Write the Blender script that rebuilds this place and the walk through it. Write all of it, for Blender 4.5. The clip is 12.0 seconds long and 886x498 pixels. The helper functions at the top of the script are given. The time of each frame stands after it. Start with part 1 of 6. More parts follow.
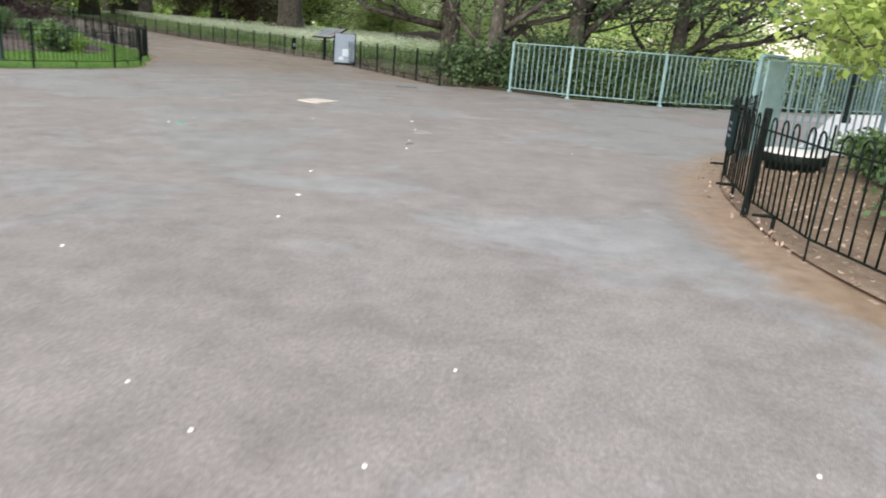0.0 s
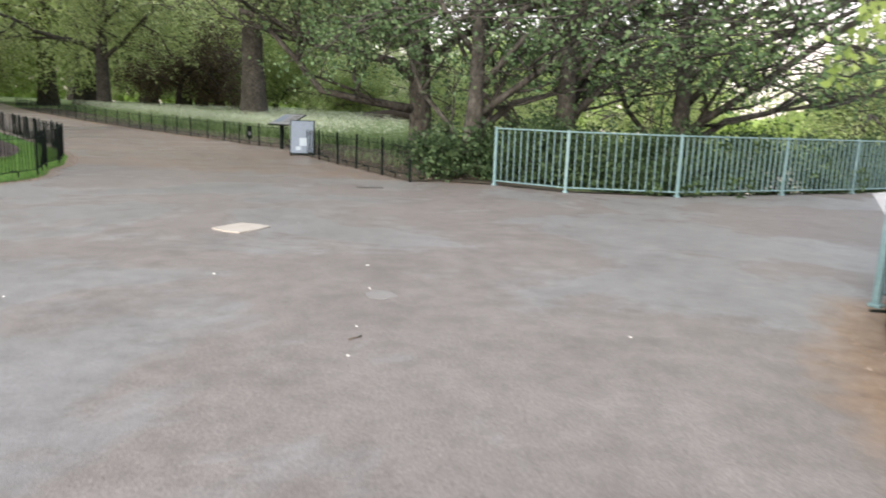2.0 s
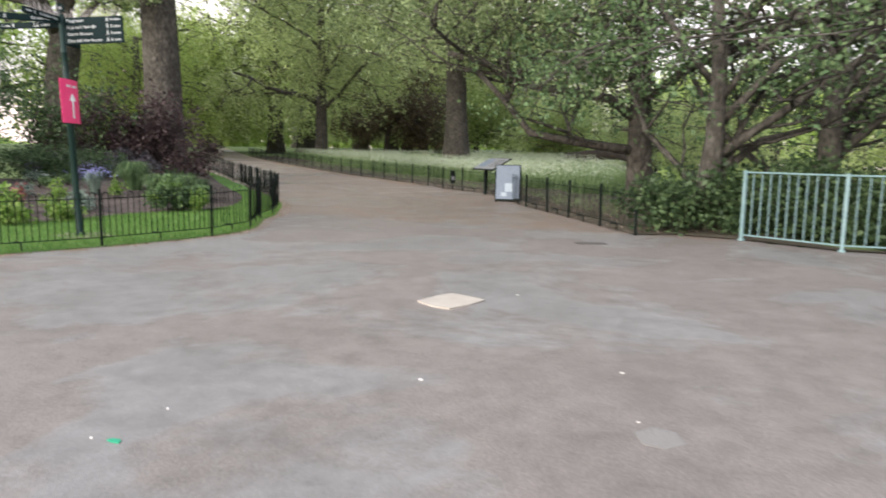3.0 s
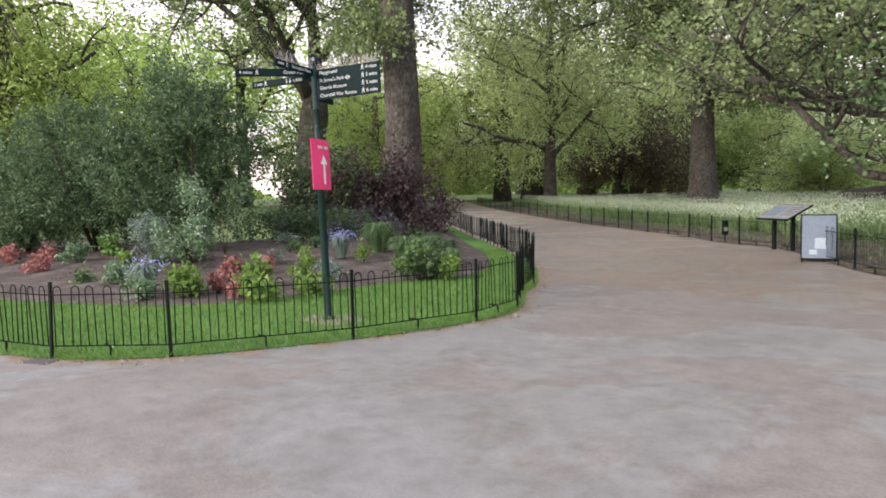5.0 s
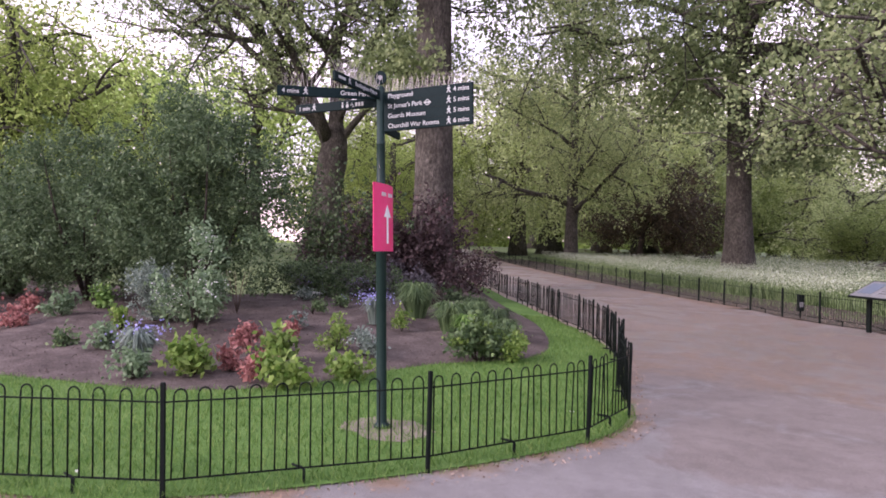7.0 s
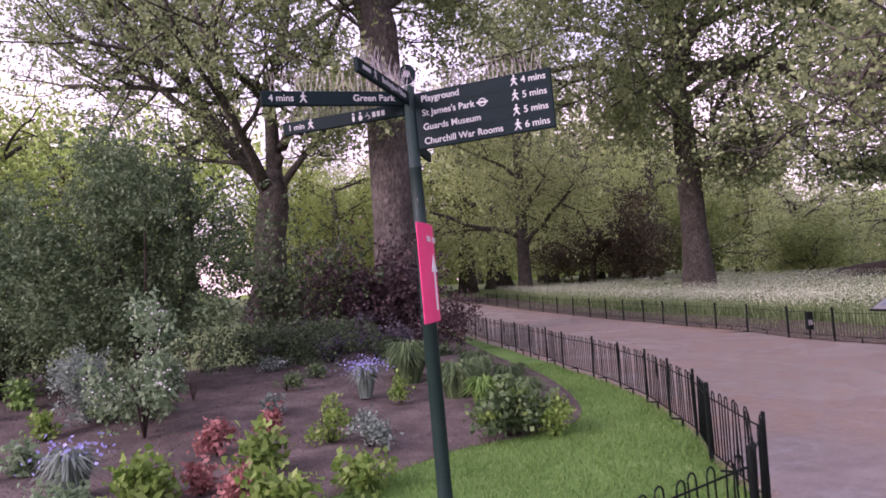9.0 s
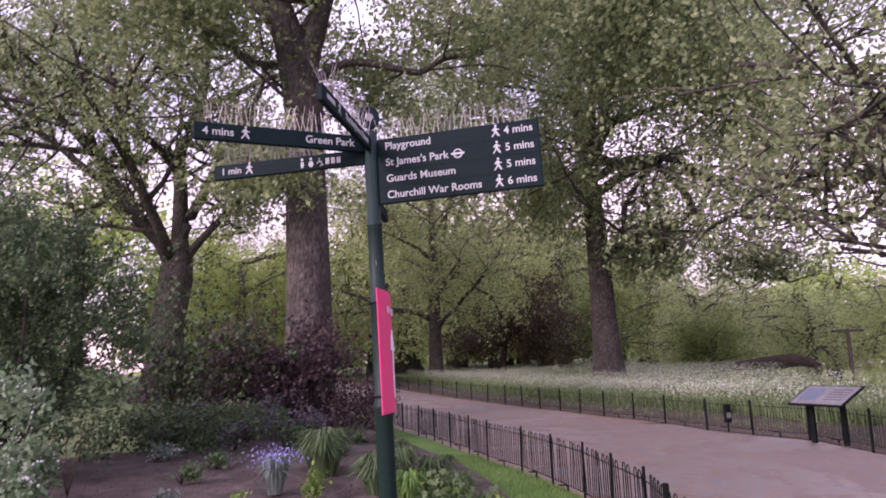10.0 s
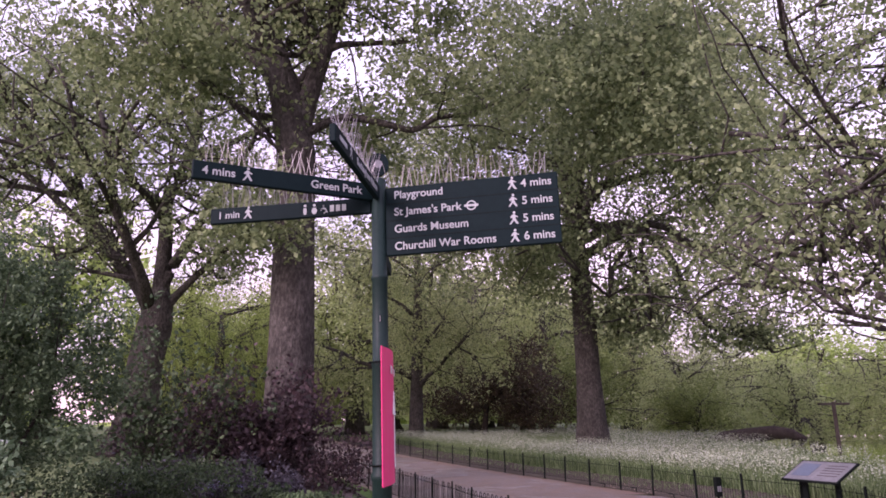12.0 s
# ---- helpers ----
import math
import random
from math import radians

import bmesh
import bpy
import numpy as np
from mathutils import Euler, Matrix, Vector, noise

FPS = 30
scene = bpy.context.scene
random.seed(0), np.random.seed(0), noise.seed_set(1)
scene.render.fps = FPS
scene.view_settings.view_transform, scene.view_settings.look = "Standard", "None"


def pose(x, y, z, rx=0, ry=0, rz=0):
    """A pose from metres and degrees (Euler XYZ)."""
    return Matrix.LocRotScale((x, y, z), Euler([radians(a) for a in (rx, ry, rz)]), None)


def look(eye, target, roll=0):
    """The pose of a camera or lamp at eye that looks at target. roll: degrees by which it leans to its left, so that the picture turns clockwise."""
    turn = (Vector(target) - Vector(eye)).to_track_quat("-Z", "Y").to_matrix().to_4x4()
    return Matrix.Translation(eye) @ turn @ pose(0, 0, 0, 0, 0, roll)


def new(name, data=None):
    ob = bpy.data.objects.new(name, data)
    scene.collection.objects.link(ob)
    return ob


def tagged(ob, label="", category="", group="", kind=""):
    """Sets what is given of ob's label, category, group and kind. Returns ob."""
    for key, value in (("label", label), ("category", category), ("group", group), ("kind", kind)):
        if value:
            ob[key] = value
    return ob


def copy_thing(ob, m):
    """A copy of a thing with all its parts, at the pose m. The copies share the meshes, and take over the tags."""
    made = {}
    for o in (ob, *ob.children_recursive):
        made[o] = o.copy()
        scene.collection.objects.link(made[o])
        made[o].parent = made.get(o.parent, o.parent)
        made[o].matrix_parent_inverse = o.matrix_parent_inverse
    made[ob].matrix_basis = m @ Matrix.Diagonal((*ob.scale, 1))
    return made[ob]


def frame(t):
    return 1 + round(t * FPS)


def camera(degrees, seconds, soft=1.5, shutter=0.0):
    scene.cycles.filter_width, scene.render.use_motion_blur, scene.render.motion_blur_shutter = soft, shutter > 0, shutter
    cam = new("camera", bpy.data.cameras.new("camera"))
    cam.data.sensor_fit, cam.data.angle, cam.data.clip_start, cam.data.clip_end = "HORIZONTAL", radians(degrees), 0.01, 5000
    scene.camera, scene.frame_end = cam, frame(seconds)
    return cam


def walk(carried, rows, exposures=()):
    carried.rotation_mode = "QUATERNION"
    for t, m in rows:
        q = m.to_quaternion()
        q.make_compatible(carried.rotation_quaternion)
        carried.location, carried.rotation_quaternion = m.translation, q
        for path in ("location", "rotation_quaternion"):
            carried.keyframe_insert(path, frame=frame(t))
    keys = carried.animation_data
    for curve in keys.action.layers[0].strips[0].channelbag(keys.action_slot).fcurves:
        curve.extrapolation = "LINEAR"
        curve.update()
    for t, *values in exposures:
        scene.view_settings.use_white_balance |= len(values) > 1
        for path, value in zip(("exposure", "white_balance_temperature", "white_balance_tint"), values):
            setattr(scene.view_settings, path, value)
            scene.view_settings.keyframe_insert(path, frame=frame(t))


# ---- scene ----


cam = camera(65.2, 12.0, soft=1.7, shutter=0.3)
PATH = [
    (0, (2.627, -1.674, 0.992), (2.438, 0.232, 0.416), 4.5),
    (0.5, (2.564, -1.015, 1.094), (2.524, 0.912, 0.559), 3.8),
    (1, (2.491, -0.243, 1.154), (2.406, 1.695, 0.669), 1.2),
    (1.5, (2.461, 0.575, 1.171), (2.514, 2.529, 0.747), 2.0),
    (2, (2.313, 1.291, 1.258), (2.167, 3.249, 0.878), 2.1),
    (2.5, (2.077, 2.022, 1.305), (1.683, 3.955, 0.976), 1.6),
    (3, (1.659, 2.708, 1.324), (0.967, 4.563, 1.042), 0.7),
    (3.5, (1.233, 3.212, 1.378), (0.328, 4.98, 1.139), 0.2),
    (5.5, (-0.911, 4.8, 1.578), (-2.19, 6.331, 1.439), -0.9),
    (6, (-1.416, 5.096, 1.619), (-2.703, 6.623, 1.51), 0.2),
    (6.5, (-1.96, 5.359, 1.678), (-3.242, 6.893, 1.613), 0.3),
    (7, (-2.466, 5.666, 1.712), (-3.717, 7.227, 1.7), 1.2),
    (9, (-4.355, 6.676, 1.876), (-5.459, 8.34, 1.975), -3.8),
    (9.5, (-4.684, 6.906, 1.877), (-5.688, 8.626, 2.058), -0.9),
    (10, (-4.983, 7.109, 1.883), (-5.838, 8.888, 2.204), -2.2),
    (10.5, (-5.144, 7.239, 1.925), (-5.94, 9.026, 2.342), -1.9),
    (11, (-5.195, 7.288, 1.932), (-5.977, 9.071, 2.39), -0.8),
    (11.5, (-5.198, 7.265, 1.925), (-5.985, 9.039, 2.405), -0.3),
    (12, (-5.2, 7.26, 1.917), (-5.996, 9.03, 2.401), -0.4),
]
EXPOSURES = [
    (0, 1.62, 6450, 6), (3, 1.56, 6500, 9), (5.5, 1.53, 6500, 15), (6.5, 1.48, 6380, 27),
    (7, 1.43, 6250, 38), (9, 1.31, 6250, 54), (10.5, 1.1, 6200, 55), (12, 1.03, 6200, 55),
]
walk(cam, [(t, look(eye, target, roll)) for t, eye, target, roll in PATH], EXPOSURES)

# ---- light ----
SUN_AZ, SUN_EL = radians(200), radians(26)
world = bpy.data.worlds.new("world")
scene.world = world
world.use_nodes = True
wn, wl = world.node_tree.nodes, world.node_tree.links
wn.clear()
sky = wn.new("ShaderNodeTexSky")
sky.sky_type, sky.sun_disc = "NISHITA", False
sky.sun_elevation, sky.sun_rotation = SUN_EL, SUN_AZ
sky.air_density, sky.dust_density = 1.0, 2.0
wtc = wn.new("ShaderNodeTexCoord")
wmap = wn.new("ShaderNodeMapping")
wmap.inputs["Scale"].default_value = (1, 1, 2.5)
wnoise = wn.new("ShaderNodeTexNoise")
wnoise.inputs["Scale"].default_value, wnoise.inputs["Detail"].default_value = 2.2, 6
wramp = wn.new("ShaderNodeValToRGB")
wramp.color_ramp.elements[0].position, wramp.color_ramp.elements[1].position = 0.36, 0.6
wramp.color_ramp.elements[0].color, wramp.color_ramp.elements[1].color = (0.42, 0.42, 0.42, 1), (0.92, 0.92, 0.92, 1)
wmix = wn.new("ShaderNodeMix")
wmix.data_type = "RGBA"
wmix.inputs["B"].default_value = (8.6, 8.0, 8.3, 1)
wbg = wn.new("ShaderNodeBackground")
wbg.inputs["Strength"].default_value = 0.1
wout = wn.new("ShaderNodeOutputWorld")
wl.new(wtc.outputs["Generated"], wmap.inputs["Vector"])
wl.new(wmap.outputs["Vector"], wnoise.inputs["Vector"])
wl.new(wnoise.outputs["Fac"], wramp.inputs["Fac"])
wl.new(wramp.outputs["Color"], wmix.inputs["Factor"])
wsep = wn.new("ShaderNodeSeparateXYZ")
wgrad = wn.new("ShaderNodeValToRGB")
wgrad.color_ramp.elements[0].position, wgrad.color_ramp.elements[1].position = 0.02, 0.5
wgrad.color_ramp.elements[0].color, wgrad.color_ramp.elements[1].color = (1.0, 0.8, 0.76, 1), (0.82, 0.84, 0.95, 1)
wscale = wn.new("ShaderNodeVectorMath")
wscale.operation = "SCALE"
wscale.inputs["Scale"].default_value = 9.2
wl.new(wtc.outputs["Generated"], wsep.inputs["Vector"])
wl.new(wsep.outputs["Z"], wgrad.inputs["Fac"])
wl.new(wgrad.outputs["Color"], wscale.inputs[0])
wl.new(wscale.outputs["Vector"], wmix.inputs["B"])
wl.new(sky.outputs["Color"], wmix.inputs["A"])
wl.new(wmix.outputs["Result"], wbg.inputs["Color"])
wl.new(wbg.outputs["Background"], wout.inputs["Surface"])

sun_data = bpy.data.lights.new("sun", "SUN")
sun_data.energy, sun_data.angle, sun_data.color = 1.5, radians(25), (1, 0.93, 0.86)
sun_lamp = new("sun", sun_data)
sun_lamp.matrix_world = look((0, 0, 30), (-math.sin(SUN_AZ), -math.cos(SUN_AZ), 30 - math.tan(SUN_EL)))


# ---- materials ----
def rgb(c):
    return (c[0], c[1], c[2], 1)


def material(name, ramps, rough=0.8, metal=0.0, bump=0.0, bump_scale=40.0, scales=(3.0, 40.0), mixes=0.5, spec=0.4, island=0.0,
             translucent=0.0, coord="Object", obrandom=0.0, stretch=1.0, relief=0.02):
    """Colour from two scales of noise through a ramp of colours, with fine relief."""
    m = bpy.data.materials.new(name)
    m.use_nodes = True
    nt = m.node_tree
    n, l = nt.nodes, nt.links
    bs = n["Principled BSDF"]
    tc = n.new("ShaderNodeTexCoord")
    src_out = tc.outputs[coord]
    if stretch != 1.0:
        mp = n.new("ShaderNodeMapping")
        mp.inputs["Scale"].default_value = (1, 1, stretch)
        l.new(src_out, mp.inputs["Vector"])
        src_out = mp.outputs["Vector"]
    na, nb = n.new("ShaderNodeTexNoise"), n.new("ShaderNodeTexNoise")
    for q, s in ((na, scales[0]), (nb, scales[1])):
        q.inputs["Scale"].default_value, q.inputs["Detail"].default_value, q.inputs["Roughness"].default_value = s, 6, 0.62
        l.new(src_out if q is nb else tc.outputs[coord], q.inputs["Vector"])
    mx = n.new("ShaderNodeMix")
    mx.inputs["Factor"].default_value = mixes
    l.new(na.outputs["Fac"], mx.inputs["A"])
    l.new(nb.outputs["Fac"], mx.inputs["B"])
    val = mx.outputs["Result"]
    for amount, node, socket in ((island, "ShaderNodeNewGeometry", "Random Per Island"), (obrandom, "ShaderNodeObjectInfo", "Random")):
        if amount:
            src = n.new(node)
            mm = n.new("ShaderNodeMix")
            mm.inputs["Factor"].default_value = amount
            l.new(val, mm.inputs["A"])
            l.new(src.outputs[socket], mm.inputs["B"])
            val = mm.outputs["Result"]
    ramp = n.new("ShaderNodeValToRGB")
    e = ramp.color_ramp.elements
    while len(e) < len(ramps):
        e.new(0.5)
    for k, (p, c) in enumerate(ramps):
        e[k].position, e[k].color = p, rgb(c)
    l.new(val, ramp.inputs["Fac"])
    l.new(ramp.outputs["Color"], bs.inputs["Base Color"])
    bs.inputs["Roughness"].default_value, bs.inputs["Metallic"].default_value = rough, metal
    bs.inputs["Specular IOR Level"].default_value = spec
    if bump:
        nc, bp = n.new("ShaderNodeTexNoise"), n.new("ShaderNodeBump")
        nc.inputs["Scale"].default_value, nc.inputs["Detail"].default_value = bump_scale, 5
        l.new(src_out, nc.inputs["Vector"])
        bp.inputs["Strength"].default_value, bp.inputs["Distance"].default_value = bump, relief
        l.new(nc.outputs["Fac"], bp.inputs["Height"])
        l.new(bp.outputs["Normal"], bs.inputs["Normal"])
    if translucent:
        tr, ms = n.new("ShaderNodeBsdfTranslucent"), n.new("ShaderNodeMixShader")
        l.new(ramp.outputs["Color"], tr.inputs["Color"])
        ms.inputs["Fac"].default_value = translucent
        l.new(bs.outputs["BSDF"], ms.inputs[1])
        l.new(tr.outputs["BSDF"], ms.inputs[2])
        l.new(ms.outputs["Shader"], n["Material Output"].inputs["Surface"])
    return m


def leaf_mat(name, a, b, c, tr=0.35, k=1.3):
    a, b, c = (tuple(min(0.85, v * k) for v in q) for q in (a, b, c))
    tr = min(0.55, tr + 0.12)
    return material(name, ((0.2, a), (0.5, b), (0.8, c)), rough=0.55, spec=0.3, island=0.6, scales=(0.35, 4.0), mixes=0.35, translucent=tr)


def asphalt_mat(name):
    """Worn fine-gravel asphalt: pinkish brown, smooth grey worn patches, pale grit, and sandy dirt where the attribute 'dirt' is high."""
    m = bpy.data.materials.new(name)
    m.use_nodes = True
    n, l = m.node_tree.nodes, m.node_tree.links
    bs = n["Principled BSDF"]
    tc = n.new("ShaderNodeTexCoord")

    def noise_tex(scale, detail=5, rough=0.6, dist=0.0):
        q = n.new("ShaderNodeTexNoise")
        q.inputs["Scale"].default_value, q.inputs["Detail"].default_value = scale, detail
        q.inputs["Roughness"].default_value, q.inputs["Distortion"].default_value = rough, dist
        l.new(tc.outputs["Object"], q.inputs["Vector"])
        return q

    def ramp_of(src, stops):
        r = n.new("ShaderNodeValToRGB")
        e = r.color_ramp.elements
        while len(e) < len(stops):
            e.new(0.5)
        for k, (p, c) in enumerate(stops):
            e[k].position, e[k].color = p, rgb(c)
        l.new(src, r.inputs["Fac"])
        return r.outputs["Color"]

    def mixed(fac, a, b, mode="MIX"):
        q = n.new("ShaderNodeMix")
        q.data_type, q.blend_type = "RGBA", mode
        if isinstance(fac, float):
            q.inputs["Factor"].default_value = fac
        else:
            l.new(fac, q.inputs["Factor"])
        l.new(a, q.inputs["A"])
        l.new(b, q.inputs["B"])
        return q.outputs["Result"]

    fine = noise_tex(55, 6, 0.75)
    base = ramp_of(fine.outputs["Fac"], ((0.3, (0.106, 0.092, 0.083)), (0.52, (0.176, 0.157, 0.145)), (0.75, (0.268, 0.241, 0.225))))
    worn = ramp_of(fine.outputs["Fac"], ((0.3, (0.150, 0.145, 0.143)), (0.52, (0.200, 0.194, 0.191)), (0.75, (0.264, 0.255, 0.252))))
    patch = noise_tex(0.34, 9, 0.62, 0.4)
    pf = ramp_of(patch.outputs["Fac"], ((0.49, (0, 0, 0)), (0.535, (1, 1, 1))))
    col = mixed(pf, base, worn)
    blot = noise_tex(4.5, 7, 0.75)
    bf = ramp_of(blot.outputs["Fac"], ((0.3, (0.76, 0.74, 0.72)), (0.5, (1.0, 0.985, 0.97)), (0.7, (1.2, 1.18, 1.16))))
    col = mixed(1.0, col, bf, "MULTIPLY")
    mott = noise_tex(1.1, 8, 0.7, 0.6)
    mf_ = ramp_of(mott.outputs["Fac"], ((0.36, (0.88, 0.87, 0.86)), (0.64, (1.1, 1.1, 1.1))))
    col = mixed(1.0, col, mf_, "MULTIPLY")
    pits = ramp_of(noise_tex(17, 3, 0.8).outputs["Fac"], ((0.27, (0.6, 0.58, 0.56)), (0.36, (1, 1, 1))))
    col = mixed(1.0, col, pits, "MULTIPLY")
    vor = n.new("ShaderNodeTexVoronoi")
    vor.inputs["Scale"].default_value = 11
    l.new(tc.outputs["Object"], vor.inputs["Vector"])
    grit = ramp_of(vor.outputs["Distance"], ((0.035, (1, 1, 1)), (0.06, (0, 0, 0))))
    gsel = ramp_of(noise_tex(1.3).outputs["Fac"], ((0.52, (0, 0, 0)), (0.66, (0.6, 0.6, 0.6))))
    gf = mixed(1.0, grit, gsel, "MULTIPLY")
    pale = n.new("ShaderNodeRGB")
    pale.outputs[0].default_value = (0.42, 0.385, 0.35, 1)
    col = mixed(gf, col, pale.outputs[0])
    at = n.new("ShaderNodeAttribute")
    at.attribute_name = "dirt"
    sand = ramp_of(noise_tex(9, 7, 0.7).outputs["Fac"], ((0.3, (0.135, 0.085, 0.052)), (0.5, (0.205, 0.138, 0.090)), (0.7, (0.262, 0.190, 0.134))))
    ad = n.new("ShaderNodeMath")
    ad.operation = "ADD"
    l.new(at.outputs["Fac"], ad.inputs[0])
    sb = n.new("ShaderNodeMath")
    sb.operation, sb.inputs[1].default_value = "SUBTRACT", 0.5
    l.new(noise_tex(2.4, 6, 0.7).outputs["Fac"], sb.inputs[0])
    l.new(sb.outputs[0], ad.inputs[1])
    df = ramp_of(ad.outputs[0], ((0.35, (0, 0, 0)), (0.75, (1, 1, 1))))
    col = mixed(df, col, sand)
    l.new(col, bs.inputs["Base Color"])
    rr = n.new("ShaderNodeMapRange")
    rr.inputs["To Min"].default_value, rr.inputs["To Max"].default_value = 0.56, 0.4
    l.new(pf, rr.inputs["Value"])
    l.new(rr.outputs["Result"], bs.inputs["Roughness"])
    bs.inputs["Specular IOR Level"].default_value = 0.6
    bp = n.new("ShaderNodeBump")
    bp.inputs["Strength"].default_value, bp.inputs["Distance"].default_value = 0.35, 0.01
    l.new(noise_tex(90, 4, 0.7).outputs["Fac"], bp.inputs["Height"])
    l.new(bp.outputs["Normal"], bs.inputs["Normal"])
    return m


M = {}
M["asphalt"] = asphalt_mat("asphalt")
M["grass"] = material("grass", ((0.3, (0.04, 0.095, 0.02)), (0.5, (0.09, 0.185, 0.04)), (0.7, (0.165, 0.27, 0.08))), 0.9, scales=(1.1, 26), bump=0.8, bump_scale=90, spec=0.2)
M["meadow"] = material("meadow", ((0.25, (0.075, 0.11, 0.04)), (0.5, (0.13, 0.175, 0.07)), (0.75, (0.21, 0.26, 0.125))), 0.9, scales=(0.6, 20), bump=0.8, bump_scale=30, spec=0.2)
M["soil"] = material("soil", ((0.3, (0.022, 0.017, 0.015)), (0.5, (0.08, 0.064, 0.056)), (0.72, (0.185, 0.155, 0.138))), 0.95, scales=(2.5, 35), bump=1.0, bump_scale=28, spec=0.2)
M["dry_soil"] = material("dry_soil", ((0.25, (0.075, 0.052, 0.035)), (0.5, (0.16, 0.115, 0.08)), (0.8, (0.28, 0.21, 0.15))), 0.95, scales=(2.0, 25), bump=1.0, bump_scale=30, spec=0.2)
M["verge_soil"] = material("verge_soil", ((0.25, (0.036, 0.03, 0.022)), (0.5, (0.075, 0.064, 0.046)), (0.8, (0.13, 0.115, 0.085))), 0.95, scales=(1.4, 25), bump=1.0, bump_scale=30, spec=0.2)
M["iron"] = material("black_iron", ((0.3, (0.003, 0.0055, 0.0045)), (0.7, (0.008, 0.012, 0.0105))), 0.62, spec=0.1, scales=(8, 60), bump=0.15, bump_scale=60)
M["green_iron"] = material("turquoise_paint", ((0.3, (0.1, 0.18, 0.19)), (0.55, (0.17, 0.26, 0.27)), (0.8, (0.3, 0.39, 0.39))), 0.5, scales=(6, 50), bump=0.15, bump_scale=50)
M["sign_green"] = material("dark_green_paint", ((0.3, (0.0028, 0.0105, 0.0115)), (0.7, (0.0055, 0.0165, 0.0175))), 0.6, spec=0.09, scales=(5, 40))
M["lettering"] = material("weathered_lettering", ((0.3, (0.34, 0.36, 0.36)), (0.7, (0.48, 0.5, 0.49))), 0.7, spec=0.15, scales=(9, 60))
M["pole_green"] = material("pole_green_paint", ((0.3, (0.0060, 0.0204, 0.0168)), (0.7, (0.0144, 0.0330, 0.0282))), 0.5, spec=0.2, scales=(6, 40), bump=0.1)
M["white_paint"] = material("white_paint", ((0.3, (0.72, 0.74, 0.74)), (0.7, (0.85, 0.86, 0.86))), 0.5)
M["pink"] = material("pink_plastic", ((0.3, (0.82, 0.045, 0.18)), (0.7, (0.88, 0.06, 0.22))), 0.45, scales=(4, 30))
M["steel"] = material("spike_steel", ((0.3, (0.32, 0.3, 0.29)), (0.7, (0.5, 0.47, 0.46))), 0.4, metal=0.6)
M["bark"] = material("plane_bark", ((0.32, (0.022, 0.02, 0.017)), (0.48, (0.062, 0.057, 0.049)), (0.66, (0.14, 0.13, 0.112))), 0.95, scales=(2.2, 12), mixes=0.6, bump=1.0, bump_scale=13, spec=0.12, stretch=0.5, relief=0.1)
M["dark_bark"] = material("dark_bark", ((0.3, (0.025, 0.02, 0.017)), (0.7, (0.08, 0.068, 0.058))), 0.95, scales=(3, 14), bump=1.0, bump_scale=14, spec=0.12, stretch=0.35, relief=0.05)
M["deck"] = material("pale_concrete", ((0.3, (0.46, 0.44, 0.43)), (0.7, (0.62, 0.6, 0.59))), 0.8, scales=(1.5, 50), bump=0.3)
M["slab"] = material("pale_stone", ((0.3, (0.31, 0.275, 0.235)), (0.7, (0.44, 0.4, 0.345))), 0.85, scales=(4, 60), bump=0.4)
M["bare"] = material("bare_patch", ((0.3, (0.12, 0.11, 0.07)), (0.7, (0.26, 0.23, 0.18))), 0.95, scales=(5, 40), bump=0.5)
M["worn"] = material("worn_patch", ((0.3, (0.17, 0.16, 0.15)), (0.7, (0.215, 0.203, 0.19))), 0.85, scales=(5, 60), bump=0.4)
M["dark_metal"] = material("cast_iron_cover", ((0.3, (0.05, 0.045, 0.042)), (0.7, (0.1, 0.09, 0.085))), 0.7, scales=(5, 60), bump=0.5)
M["board"] = material("poster_grey_blue", ((0.3, (0.1, 0.135, 0.18)), (0.7, (0.16, 0.2, 0.26))), 0.35, scales=(3, 20))
M["poster_pale"] = material("poster_pale", ((0.3, (0.22, 0.28, 0.34)), (0.7, (0.34, 0.4, 0.45))), 0.4)
M["lectern_panel"] = material("lectern_panel", ((0.3, (0.13, 0.135, 0.145)), (0.7, (0.27, 0.275, 0.285))), 0.3, scales=(4, 15))
M["litter"] = material("litter_white", ((0.3, (0.6, 0.58, 0.55)), (0.7, (0.78, 0.76, 0.73))), 0.7)
M["litter_green"] = material("litter_green", ((0.3, (0.02, 0.25, 0.14)), (0.7, (0.04, 0.35, 0.2))), 0.5)
M["twig"] = material("twig", ((0.3, (0.05, 0.035, 0.025)), (0.7, (0.12, 0.09, 0.06))), 0.9)
M["umbel"] = material("umbel_white", ((0.2, (0.3570, 0.4250, 0.2465)), (0.8, (0.6120, 0.6545, 0.5270))), 0.8, island=0.7, translucent=0.3)
M["blade"] = leaf_mat("grass_blades", (0.05, 0.12, 0.023), (0.105, 0.21, 0.045), (0.2, 0.29, 0.085), k=1.15)
M["tall_grass"] = leaf_mat("meadow_blades", (0.07, 0.115, 0.04), (0.125, 0.18, 0.075), (0.21, 0.27, 0.135), k=1.3)
M["leaf_plane"] = leaf_mat("leaf_plane", (0.06, 0.085, 0.035), (0.115, 0.15, 0.066), (0.2, 0.24, 0.115), 0.4, k=1.85)
M["leaf_bright"] = leaf_mat("leaf_bright", (0.12, 0.165, 0.04), (0.2, 0.26, 0.07), (0.3, 0.36, 0.12), 0.45, k=1.7)
